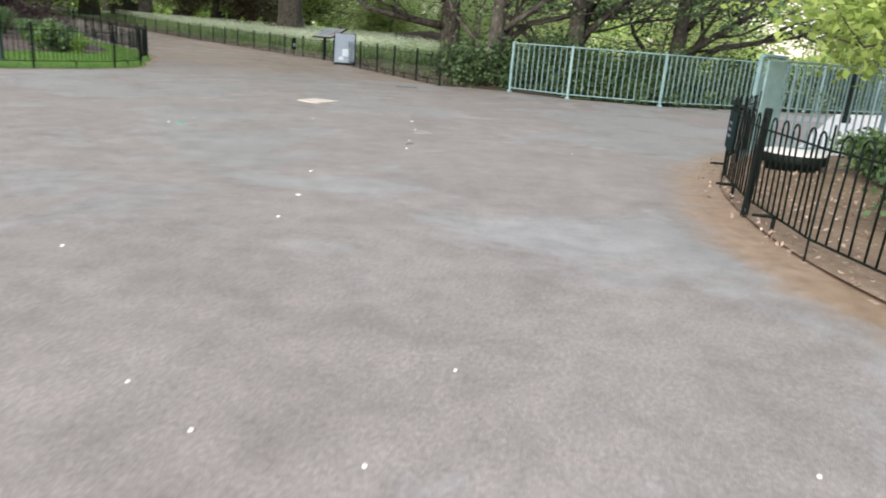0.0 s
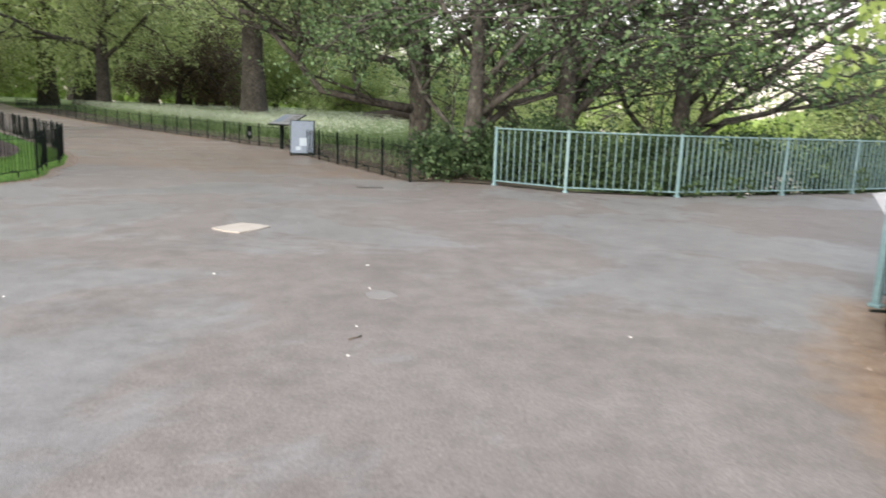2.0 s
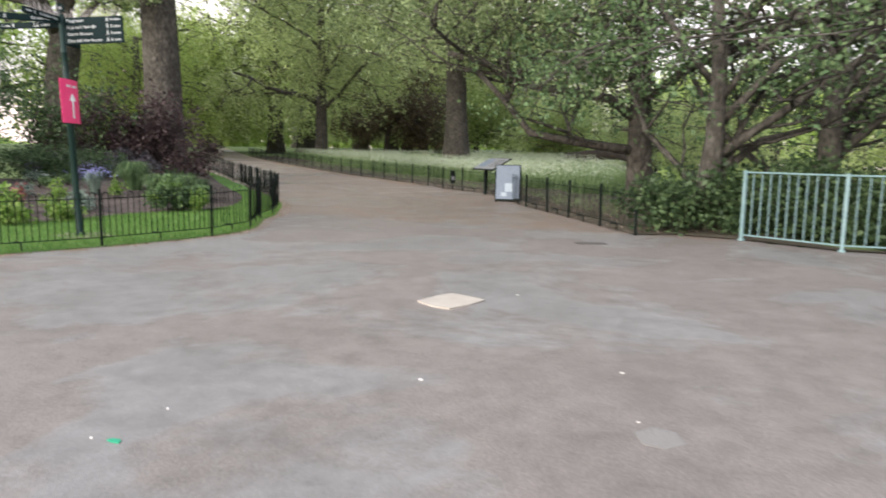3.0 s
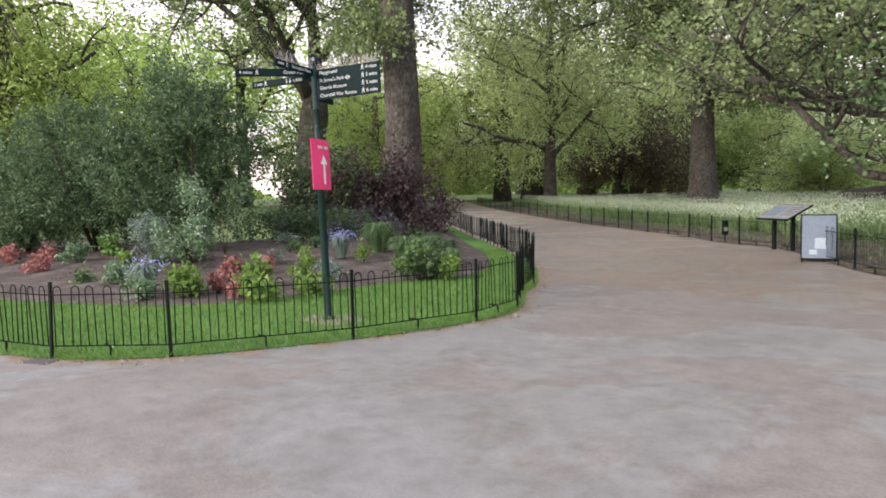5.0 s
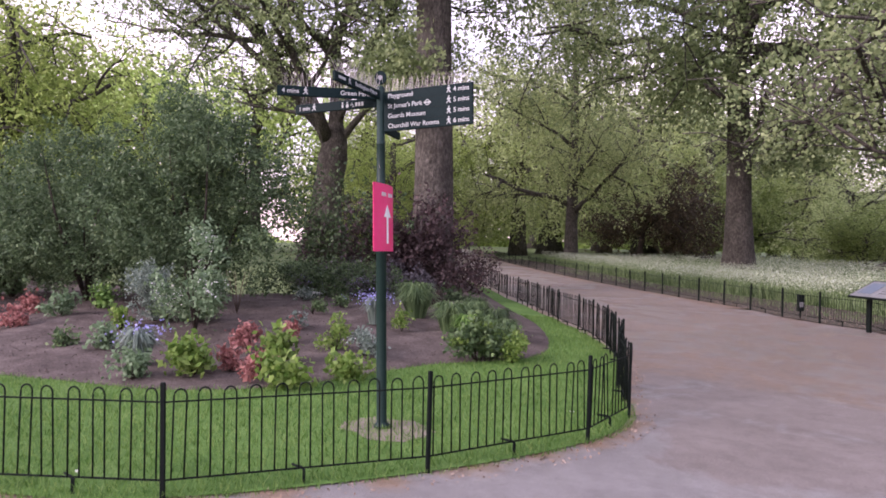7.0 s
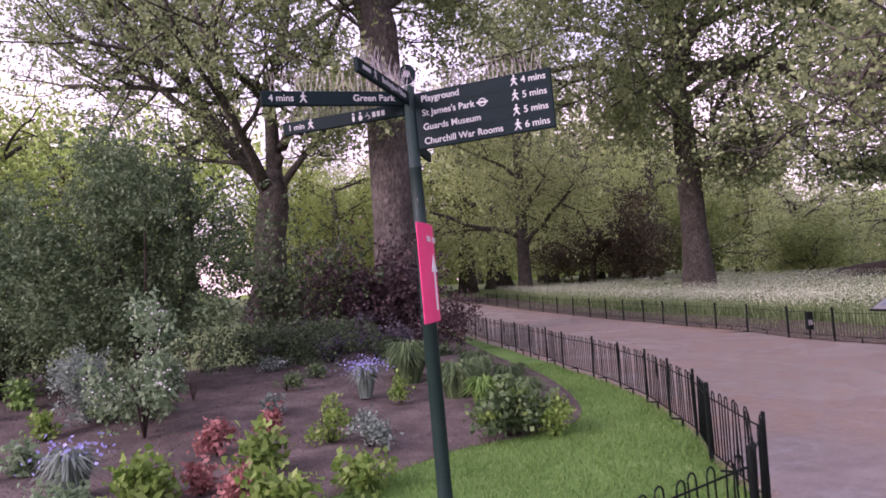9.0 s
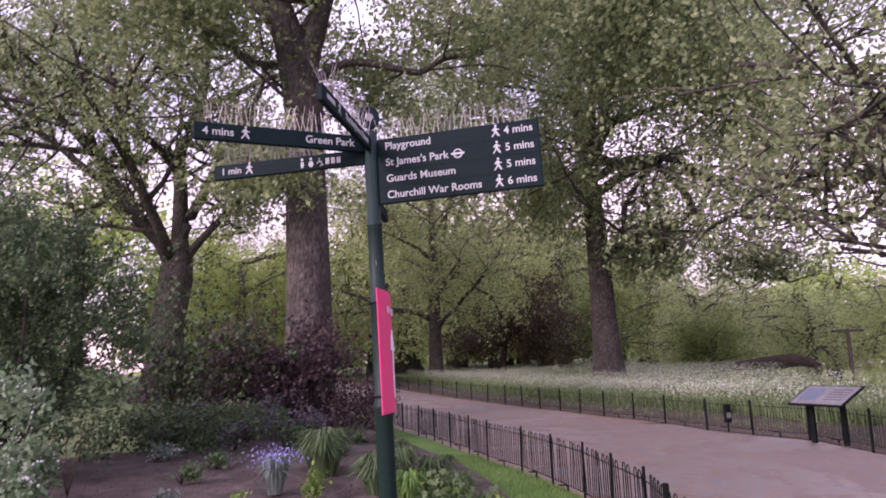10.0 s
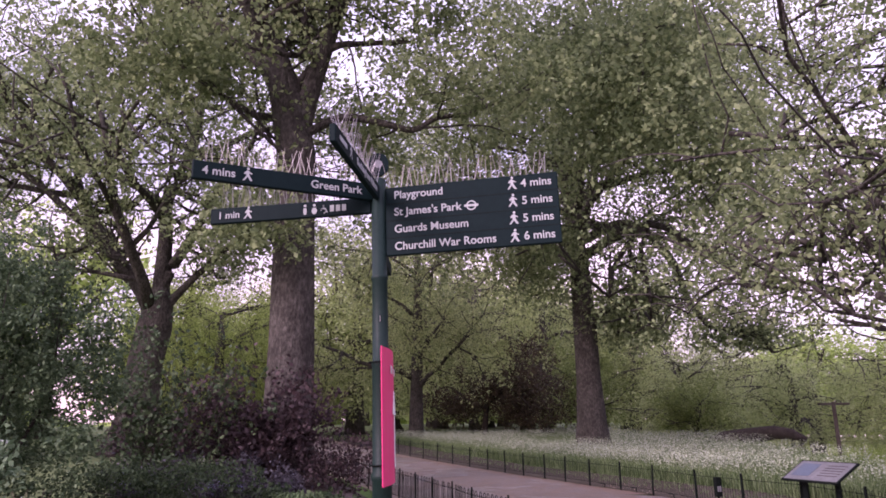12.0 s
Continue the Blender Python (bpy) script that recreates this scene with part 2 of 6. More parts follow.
M["leaf_willow"] = leaf_mat("leaf_willow", (0.1, 0.128, 0.052), (0.17, 0.2, 0.085), (0.26, 0.29, 0.135), 0.43, k=2.1)
# pale spring leaves, lightened further: distance haze and airy light put into the colour
M["leaf_far_hazed"] = leaf_mat("leaf_far_hazed", (0.19, 0.27, 0.065), (0.29, 0.39, 0.11), (0.42, 0.51, 0.18), 0.43, k=1.4)
M["leaf_far_pale_hazed"] = leaf_mat("leaf_far_pale_hazed", (0.19, 0.245, 0.092), (0.3, 0.36, 0.15), (0.42, 0.48, 0.225), 0.43, k=1.4)
M["leaf_dark"] = leaf_mat("leaf_dark", (0.018, 0.034, 0.014), (0.04, 0.07, 0.028), (0.08, 0.12, 0.05), 0.2, k=1.3)
M["leaf_shrub"] = leaf_mat("leaf_shrub", (0.03, 0.055, 0.022), (0.06, 0.1, 0.042), (0.11, 0.16, 0.07), 0.25, k=1.65)
M["leaf_silver"] = leaf_mat("leaf_silver", (0.08, 0.11, 0.09), (0.14, 0.19, 0.15), (0.22, 0.27, 0.23), 0.2)
M["leaf_evergreen"] = leaf_mat("leaf_evergreen", (0.022, 0.042, 0.018), (0.048, 0.08, 0.036), (0.095, 0.14, 0.068), 0.2, k=1.75)
M["leaf_dusk"] = leaf_mat("leaf_dusk", (0.03, 0.026, 0.032), (0.065, 0.06, 0.068), (0.12, 0.115, 0.125), 0.15, k=1.4)
M["leaf_purple"] = leaf_mat("leaf_purple", (0.018, 0.012, 0.013), (0.044, 0.027, 0.028), (0.088, 0.062, 0.06), 0.2, k=1.4)
M["leaf_mid"] = leaf_mat("leaf_mid", (0.09, 0.13, 0.035), (0.16, 0.21, 0.065), (0.25, 0.3, 0.11), 0.4, k=1.45)
M["leaf_copper"] = leaf_mat("leaf_copper", (0.03, 0.022, 0.014), (0.065, 0.05, 0.03), (0.11, 0.085, 0.05), 0.25)
M["leaf_red"] = leaf_mat("leaf_red", (0.13, 0.05, 0.045), (0.27, 0.115, 0.105), (0.42, 0.22, 0.19), 0.35)
M["leaf_lime"] = leaf_mat("leaf_lime", (0.07, 0.135, 0.025), (0.13, 0.215, 0.045), (0.22, 0.3, 0.085), 0.35)
M["leaf_fresh_grey"] = leaf_mat("leaf_fresh_grey", (0.07, 0.12, 0.06), (0.12, 0.19, 0.1), (0.2, 0.28, 0.17), 0.3)
M["leaf_fresh"] = leaf_mat("leaf_fresh", (0.06, 0.13, 0.03), (0.11, 0.21, 0.05), (0.18, 0.3, 0.08), 0.35)
M["flower_blue"] = leaf_mat("flower_blue", (0.2, 0.2, 0.45), (0.28, 0.28, 0.55), (0.4, 0.4, 0.65), 0.3)
M["flower_white"] = leaf_mat("flower_white", (0.6, 0.64, 0.55), (0.7, 0.73, 0.66), (0.8, 0.82, 0.76), 0.3)


def water_mat():
    m = material("lake_water", ((0.3, (0.05, 0.06, 0.05)), (0.7, (0.07, 0.08, 0.07))), 0.08, scales=(0.5, 4), bump=0.15, bump_scale=3, spec=0.5)
    return m


M["water"] = water_mat()


# ---- mesh helpers ----
def mesh_of(name, verts, faces, mat, smooth=False):
    me = bpy.data.meshes.new(name)
    me.from_pydata(verts, [], faces)
    me.materials.append(mat)
    if smooth:
        me.polygons.foreach_set("use_smooth", [True] * len(me.polygons))
    me.update()
    return me


def quads_mesh(name, v, mat):
    """A mesh of loose quads; v: n x 4 x 3."""
    nq = len(v)
    me = bpy.data.meshes.new(name)
    me.vertices.add(nq * 4)
    me.vertices.foreach_set("co", np.ascontiguousarray(v, dtype=np.float32).ravel())
    me.loops.add(nq * 4)
    me.loops.foreach_set("vertex_index", np.arange(nq * 4, dtype=np.int32))
    me.polygons.add(nq)
    me.polygons.foreach_set("loop_start", np.arange(0, nq * 4, 4, dtype=np.int32))
    me.materials.append(mat)
    me.update(calc_edges=True)
    return me


def part_mesh(name, me, parent=None, label=""):
    ob = new(name, me)
    if parent is not None:
        ob.parent = parent
    if label:
        ob["label"] = label
    return ob


def part(name, bm, mat, parent=None, label="", smooth=False):
    me = bpy.data.meshes.new(name)
    bm.to_mesh(me)
    bm.free()
    me.materials.append(mat)
    if smooth:
        me.polygons.foreach_set("use_smooth", [True] * len(me.polygons))
    return part_mesh(name, me, parent, label)


def box(sx, sy, sz, at=(0, 0, 0), rz=0.0, bevel=0.004, rx=0.0, ry=0.0):
    """A bevelled box, centred on at."""
    bm = bmesh.new()
    bmesh.ops.create_cube(bm, size=1)
    bmesh.ops.scale(bm, vec=(sx, sy, sz), verts=bm.verts)
    if bevel:
        bmesh.ops.bevel(bm, geom=bm.edges[:], offset=min(bevel, 0.4 * min(sx, sy, sz)), segments=1, affect="EDGES")
    bmesh.ops.transform(bm, matrix=pose(*at, rx, ry, rz), verts=bm.verts)
    return bm


def tube_data(pts, radii, seg=6, V=None, F=None, cap=True):
    """A tapered tube along pts, added to the lists V and F."""
    V = [] if V is None else V
    F = [] if F is None else F
    base = len(V)
    up = Vector((0.03, 0.02, 1))
    n = len(pts)
    for i in range(n):
        p = Vector(pts[i])
        d = (Vector(pts[min(i + 1, n - 1)]) - Vector(pts[max(i - 1, 0)])).normalized()
        a = d.cross(Vector((1, 0.1, 0)) if abs(d.z) > 0.9 else up).normalized()
        b = d.cross(a)
        for k in range(seg):
            w = 2 * math.pi * k / seg
            V.append(p + (a * math.cos(w) + b * math.sin(w)) * radii[i])
    for i in range(n - 1):
        for k in range(seg):
            k2 = (k + 1) % seg
            F.append((base + i * seg + k, base + i * seg + k2, base + (i + 1) * seg + k2, base + (i + 1) * seg + k))
    if cap:
        F.append([base + k for k in range(seg)][::-1])
        F.append([base + (n - 1) * seg + k for k in range(seg)])
    return V, F


def tube(name, pts, r, mat, parent=None, label="", seg=8, smooth=True):
    radii = [r] * len(pts) if isinstance(r, (int, float)) else r
    V, F = tube_data(pts, radii, seg)
    return part_mesh(name, mesh_of(name, V, F, mat, smooth), parent, label)


def lathe(profile, seg=20):
    """A turned body round z from (radius, z) pairs."""
    V, F = [], []
    for r, z in profile:
        for k in range(seg):
            w = 2 * math.pi * k / seg
            V.append((r * math.cos(w), r * math.sin(w), z))
    for i in range(len(profile) - 1):
        for k in range(seg):
            k2 = (k + 1) % seg
            F.append((i * seg + k, i * seg + k2, (i + 1) * seg + k2, (i + 1) * seg + k))
    F.append(list(range(seg))[::-1])
    F.append([(len(profile) - 1) * seg + k for k in range(seg)])
    return V, F


def empty(name, m, label="", category="", group="", kind=""):
    ob = new(name)
    ob.matrix_basis = m
    return tagged(ob, label, category, group, kind)


def smoothstep(a, b, x):
    t = min(1.0, max(0.0, (x - a) / (b - a)))
    return t * t * (3 - 2 * t)


# ---- lie of the land ----
SHORE = [(-40, 13), (-15, 11), (6, 10.5), (9, 8), (14.6, 4.2), (17, 3.2), (21, 2.4), (30, 0.5), (42, -3), (55, -6), (75, -9), (110, -8), (160, -8)]


def shore_x(y):
    for (ya, xa), (yb, xb) in zip(SHORE, SHORE[1:]):
        if y <= yb:
            return xa + (xb - xa) * max(0.0, (y - ya) / (yb - ya))
    return SHORE[-1][1]


def land(x, y):
    z = 0.0165 * max(0.0, math.hypot(x + 5, y - 25) - 4) * smoothstep(18, 26, y) if y > 18 else 0.0
    z = min(z, 1.6)
    s = smoothstep(0, 4, x - shore_x(y))
    return z * (1 - s) - 1.3 * s


# lines of the fences and edges
LEFT_POSTS = [(-12.4, 6.75), (-10.7, 6.85), (-9.1, 7.05), (-7.71, 7.37), (-6.72, 8.08), (-5.77, 9.66), (-5.25, 11.23), (-5.34, 12.31), (-6.03, 13.56), (-6.38, 14.47), (-6.93, 15.4),
              (-7.52, 16.38), (-8.25, 17.35), (-9.1, 18.38), (-10.13, 19.4), (-10.95, 20.4), (-11.75, 21.2), (-12.6, 22.1), (-13.5, 23.0), (-14.4, 23.8)]
for k in range(1, 9):
    LEFT_POSTS.append((-14.4 - 1.05 * k - 0.012 * k * k, 23.8 + 1.1 * k))
RIGHT_POSTS = [(0.68, 14.2), (-0.05, 15.4), (-0.87, 16.75), (-1.53, 17.8), (-2.3, 19.0), (-3.05, 20.4), (-3.75, 21.9), (-4.7, 23.6), (-5.81, 24.5), (-6.87, 25.5), (-8.1, 27.15), (-9.1, 28.0),
               (-10.15, 28.8), (-11.1, 29.6), (-12.0, 30.4), (-12.95, 31.1), (-13.9, 31.9), (-14.9, 32.8)]
for k in range(1, 15):
    RIGHT_POSTS.append((-14.9 - 1.15 * k - 0.02 * k * k, 32.8 + 1.02 * k + 0.03 * k * k))


def resample(pts, step):
    out = []
    carry = 0.0
    for a, b in zip(pts, pts[1:]):
        d = math.dist(a, b)
        s = carry
        while s < d:
            out.append((a[0] + (b[0] - a[0]) * s / d, a[1] + (b[1] - a[1]) * s / d))
            s += step
        carry = s - d
    return out


def catmull(pts, per=6):
    out = []
    P = [pts[0], *pts, pts[-1]]
    for i in range(1, len(P) - 2):
        p0, p1, p2, p3 = (Vector((*P[j][:2], 0)) for j in (i - 1, i, i + 1, i + 2))
        for k in range(per):
            t = k / per
            q = 0.5 * (2 * p1 + (p2 - p0) * t + (2 * p0 - 5 * p1 + 4 * p2 - p3) * t * t + (3 * p1 - p0 - 3 * p2 + p3) * t ** 3)
            out.append((q.x, q.y))
    out.append(tuple(pts[-1][:2]))
    return out


LEFT_LINE = catmull(LEFT_POSTS, 5)
RIGHT_LINE = catmull(RIGHT_POSTS, 5)
ENCLOSURE_POSTS = [(5.12, 6.3), (4.62, 5.3), (4.3, 4.2), (4.18, 3.12), (4.205, 2.1), (4.42, 1.2), (4.8, 0.25), (5.3, -0.7)]
ENCLOSURE_LINE = catmull(ENCLOSURE_POSTS, 6)


def dist_line(x, y, line):
    return min((x - a) ** 2 + (y - b) ** 2 for a, b in line) ** 0.5


def inside(x, y, poly):
    c = False
    j = len(poly) - 1
    for i in range(len(poly)):
        (xi, yi), (xj, yj) = poly[i], poly[j]
        if (yi > y) != (yj > y) and x < (xj - xi) * (y - yi) / (yj - yi) + xi:
            c = not c
        j = i
    return c


# ---- the ground ----
def axis(lo, hi, fine_lo, fine_hi, step):
    a = list(np.arange(fine_lo, fine_hi + 1e-6, step))
    d, v = step, fine_hi
    while v < hi:
        d *= 1.35
        v += d
        a.append(v)
    d, v = step, fine_lo
    while v > lo:
        d *= 1.35
        v -= d
        a.insert(0, v)
    return a


def ground_sheet():
    xs, ys = axis(-1500, 1500, -50, 16, 1.0), axis(-1500, 1500, -16, 90, 1.0)
    V = [(x, y, land(x, y) - 0.05) for y in ys for x in xs]
    w = len(xs)
    F = [(j * w + i, j * w + i + 1, (j + 1) * w + i + 1, (j + 1) * w + i) for j in range(len(ys) - 1) for i in range(w - 1)]
    ob = new("ground", mesh_of("ground", V, F, M["meadow"], True))
    tagged(ob, "green park meadow ground rising gently away from path", "ground", kind="structure")


ground_sheet()
water = new("water", mesh_of("water", [(-30, -60, -0.75), (400, -60, -0.75), (400, 500, -0.75), (-30, 500, -0.75)], [(0, 1, 2, 3)], M["water"]))
tagged(water, "still grey-green park lake beyond the railing", "water", kind="structure")


def add_attr(me, name, values):
    a = me.attributes.new(name, "FLOAT", "POINT")
    a.data.foreach_set("value", values)


def path_sheet():
    """The plaza and the path between the fences, with dirt towards its edges."""
    poly = [(-40, 5.9)] + LEFT_LINE[:125] + RIGHT_LINE[:75][::-1] + [(1.2, 14.8), (2.26, 14.35), (3.5, 13.6), (5.42, 13.65), (7.65, 14.85), (9.3, 15.8), (12, 17.4), (12, 10.9), (6.4, 7.2), (5.12, 6.3)]
    poly += ENCLOSURE_LINE + [(6.5, -3), (9, -14), (-40, -14)]
    step = 0.2
    xs, ys = np.arange(-24, 12.01, step), np.arange(-14, 27.01, step)
    idx, V, F, dirt = {}, [], [], []

    def vid(i, j):
        if (i, j) not in idx:
            x, y = float(xs[i]), float(ys[j])
            idx[(i, j)] = len(V)
            V.append((x, y, max(0.0, land(x, y)) if x < -2 else 0.0))
            dl = dist_line(x, y, LEFT_LINE[::2][:60])
            dr = dist_line(x, y, RIGHT_LINE[::2][:60])
            de = dist_line(x, y, ENCLOSURE_LINE)
            dirt.append(max(1.05 - de / 0.72, 0.95 - dl / 0.5, 0.5 - dr / 0.6, 0.5 * smoothstep(13.2, 14.6, y + 0.12 * x) * smoothstep(3.4, 1.5, x)))
        return idx[(i, j)]

    for j in range(len(ys) - 1):
        for i in range(len(xs) - 1):
            x, y = float(xs[i]) + step / 2, float(ys[j]) + step / 2
            if y < 5.5 and x < 3.9 or inside(x, y, poly) or min(dist_line(x, y, LEFT_LINE[:110]), dist_line(x, y, ENCLOSURE_LINE), dist_line(x, y, RIGHT_LINE[:70])) < 0.3:
                F.append((vid(i, j), vid(i + 1, j), vid(i + 1, j + 1), vid(i, j + 1)))
    me = mesh_of("pavement", V, F, M["asphalt"])
    add_attr(me, "dirt", dirt)
    tagged(new("pavement", me), "worn pinkish-grey gravel asphalt with smooth grey patches", "pavement", kind="structure")
    # the path that winds on up the slope
    L, R = resample(LEFT_LINE, 0.5), resample(RIGHT_LINE, 0.5)
    L = [p for p in L if p[1] > 23.5]
    R = [p for p in R if p[1] > 27.0]
    L = L + [(L[-1][0] - 0.62 * k, L[-1][1] + 0.72 * k) for k in range(1, 40)]
    R = R + [(R[-1][0] - 0.7 * k, R[-1][1] + 0.82 * k) for k in range(1, 40)]
    n = 70
    V, F, dirt = [], [], []
    for i in range(n):
        a, b = L[int(i * (len(L) - 1) / (n - 1))], R[int(i * (len(R) - 1) / (n - 1))]
        for k in range(9):
            t = k / 8
            x, y = a[0] + (b[0] - a[0]) * t, a[1] + (b[1] - a[1]) * t
            V.append((x, y, land(x, y) + 0.006))
            dirt.append(0.5 + (0.25 if k in (0, 8) else 0))
    F = [(i * 9 + k, i * 9 + k + 1, (i + 1) * 9 + k + 1, (i + 1) * 9 + k) for i in range(n - 1) for k in range(8)]
    me = mesh_of("road", V, F, M["asphalt"], True)
    add_attr(me, "dirt", dirt)
    tagged(new("road", me), "pale pinkish park path winding up between low fences", "path", kind="structure")


path_sheet()


def ruled(name, edge, spine, rows, height, mat, label, category):
    """A sheet from an edge line in to a spine; height(s, x, y) gives its level."""
    n = len(edge)
    V, F = [], []
    for i in range(n):
        q = i * (len(spine) - 1) / (n - 1)
        k = min(int(q), len(spine) - 2)
        sx = spine[k][0] + (spine[k + 1][0] - spine[k][0]) * (q - k)
        sy = spine[k][1] + (spine[k + 1][1] - spine[k][1]) * (q - k)
        for s in rows:
            x, y = edge[i][0] + (sx - edge[i][0]) * s, edge[i][1] + (sy - edge[i][1]) * s
            V.append((x, y, height(s, x, y)))
    w = len(rows)
    F = [(i * w + k, (i + 1) * w + k, (i + 1) * w + k + 1, i * w + k + 1) for i in range(n - 1) for k in range(w - 1)]
    ob = new(name, mesh_of(name, V, F, mat, True))
    return tagged(ob, label, category, kind="structure")


def bed_level(x, y):
    """The level of the lawn and the mounded flower bed."""
    z = land(x, y) + 0.03
    d = dist_line(x, y, SOIL_LINE)
    ins = inside(x, y, SOIL_POLY)
    return z + (0.32 * smoothstep(0, 4.5, d) + 0.05 * smoothstep(0, 0.3, d) if ins else 0)


SOIL_LINE = catmull([(-34, 8.2), (-22, 8.0), (-15, 8.4), (-12.4, 8.7), (-11.0, 9.2), (-9.7, 9.75), (-8.9, 10.75), (-8.75, 11.9), (-8.6, 13.2), (-7.95, 14.6), (-8.5, 16.2), (-10.2, 18.6), (-12.2, 20.7), (-15, 23.6), (-19, 28)], 6)
SOIL_POLY = SOIL_LINE + [(-34, 28)]
LAWN_EDGE = [(-34, 6.4), (-24, 6.45), (-17, 6.55)] + LEFT_LINE[:115]
ruled("lawn", LAWN_EDGE, [(-34, 14), (-20, 13), (-16, 14), (-14, 16), (-18, 24), (-25, 31)], [0, 0.03, 0.08, 0.15, 0.25, 0.4, 0.6, 0.8, 1.0],
      lambda s, x, y: land(x, y) + (0.012 if s == 0 else 0.03), M["grass"], "short mown green lawn round the flower bed", "lawn")
ruled("flower_bed", SOIL_LINE, [(-34, 16), (-20, 15), (-17, 16), (-16, 18), (-18, 24), (-22, 30)], [0, 0.03, 0.08, 0.16, 0.28, 0.42, 0.6, 0.8, 1.0],
      lambda s, x, y: land(x, y) + 0.036 + 0.05 * smoothstep(0, 0.05, s) + 0.3 * smoothstep(0.0, 0.6, s) + 0.02 * math.sin(3 * x + 2 * y) * (s > 0), M["soil"], "dark bare soil of a mounded flower bed", "flower bed")
ruled("verge", [(x, y) for x, y in RIGHT_LINE], [(3.2, 17.5), (0.3, 22), (-3, 26), (-6.3, 29), (-13.5, 34.3), (-20, 41), (-27.5, 49), (-33, 54)], [0, 0.25, 0.5, 0.75, 1.0],
      lambda s, x, y: land(x, y) + 0.018 + 0.05 * s, M["verge_soil"], "strip of bare brown soil behind the low fence", "soil")
ruled("verge", [(0.68, 14.2), (1.2, 14.5), (2.26, 14.3), (3.5, 13.52), (5.42, 13.58), (7.65, 14.8), (9.3, 15.7)], [(1.0, 22), (2.5, 20), (3.5, 17.5), (4.5, 15.5), (6.2, 15.3), (8.2, 16.2), (9.6, 17)], [0, 0.2, 0.4, 0.7, 1.0],
      lambda s, x, y: 0.018 - 0.9 * s * s * smoothstep(2, 5, x), M["verge_soil"], "dark earth bank under the lakeside trees", "soil")
ruled("enclosure_ground", ENCLOSURE_LINE + [(6.6, -3)], [(11, 9.5), (11, 6), (10, 0), (9, -4)], [0, 0.1, 0.25, 0.5, 0.75, 1.0],
      lambda s, x, y: 0.016 + 0.06 * smoothstep(0, 0.4, s) + 0.015 * math.sin(5 * x) * math.sin(4 * y) * (s > 0.05), M["dry_soil"], "dry brown leaf-strewn soil inside the hooped fence", "soil")

# bridge deck
dk = [(5.75, 6.85), (6.4, 7.25), (32, 23.2), (27.5, 30.2), (9.95, 16.05)]
bm = bmesh.new()
top = [bm.verts.new((x, y, 0.006)) for x, y in dk]
bot = [bm.verts.new((x, y, -0.45)) for x, y in dk]
bm.faces.new(top)
bm.faces.new(bot[::-1])
for k in range(len(dk)):
    k2 = (k + 1) % len(dk)
    bm.faces.new((top[k], bot[k], bot[k2], top[k2]))
bmesh.ops.recalc_face_normals(bm, faces=bm.faces)
tagged(part("bridge_deck", bm, M["deck"]), "pale concrete footbridge deck over the lake", "bridge", kind="structure")



# ---- fences and railings ----
FENCE_H = 0.74


def hoop_points(w, h, r0=0.12):
    pts = [(0, 0, r0), (0, 0, h - w / 2)]
    for k in range(1, 6):
        a = math.pi * k / 6
        pts.append((w / 2 - w / 2 * math.cos(a), 0, h - w / 2 + w / 2 * math.sin(a) * 1.15))
    return pts + [(w, 0, h - w / 2), (w, 0, r0)]


def hoop_mesh(name, w, h, r, seg, mat):
    V, F = tube_data(hoop_points(w, h), [r] * 9, seg)
    return mesh_of(name, V, F, mat, True)


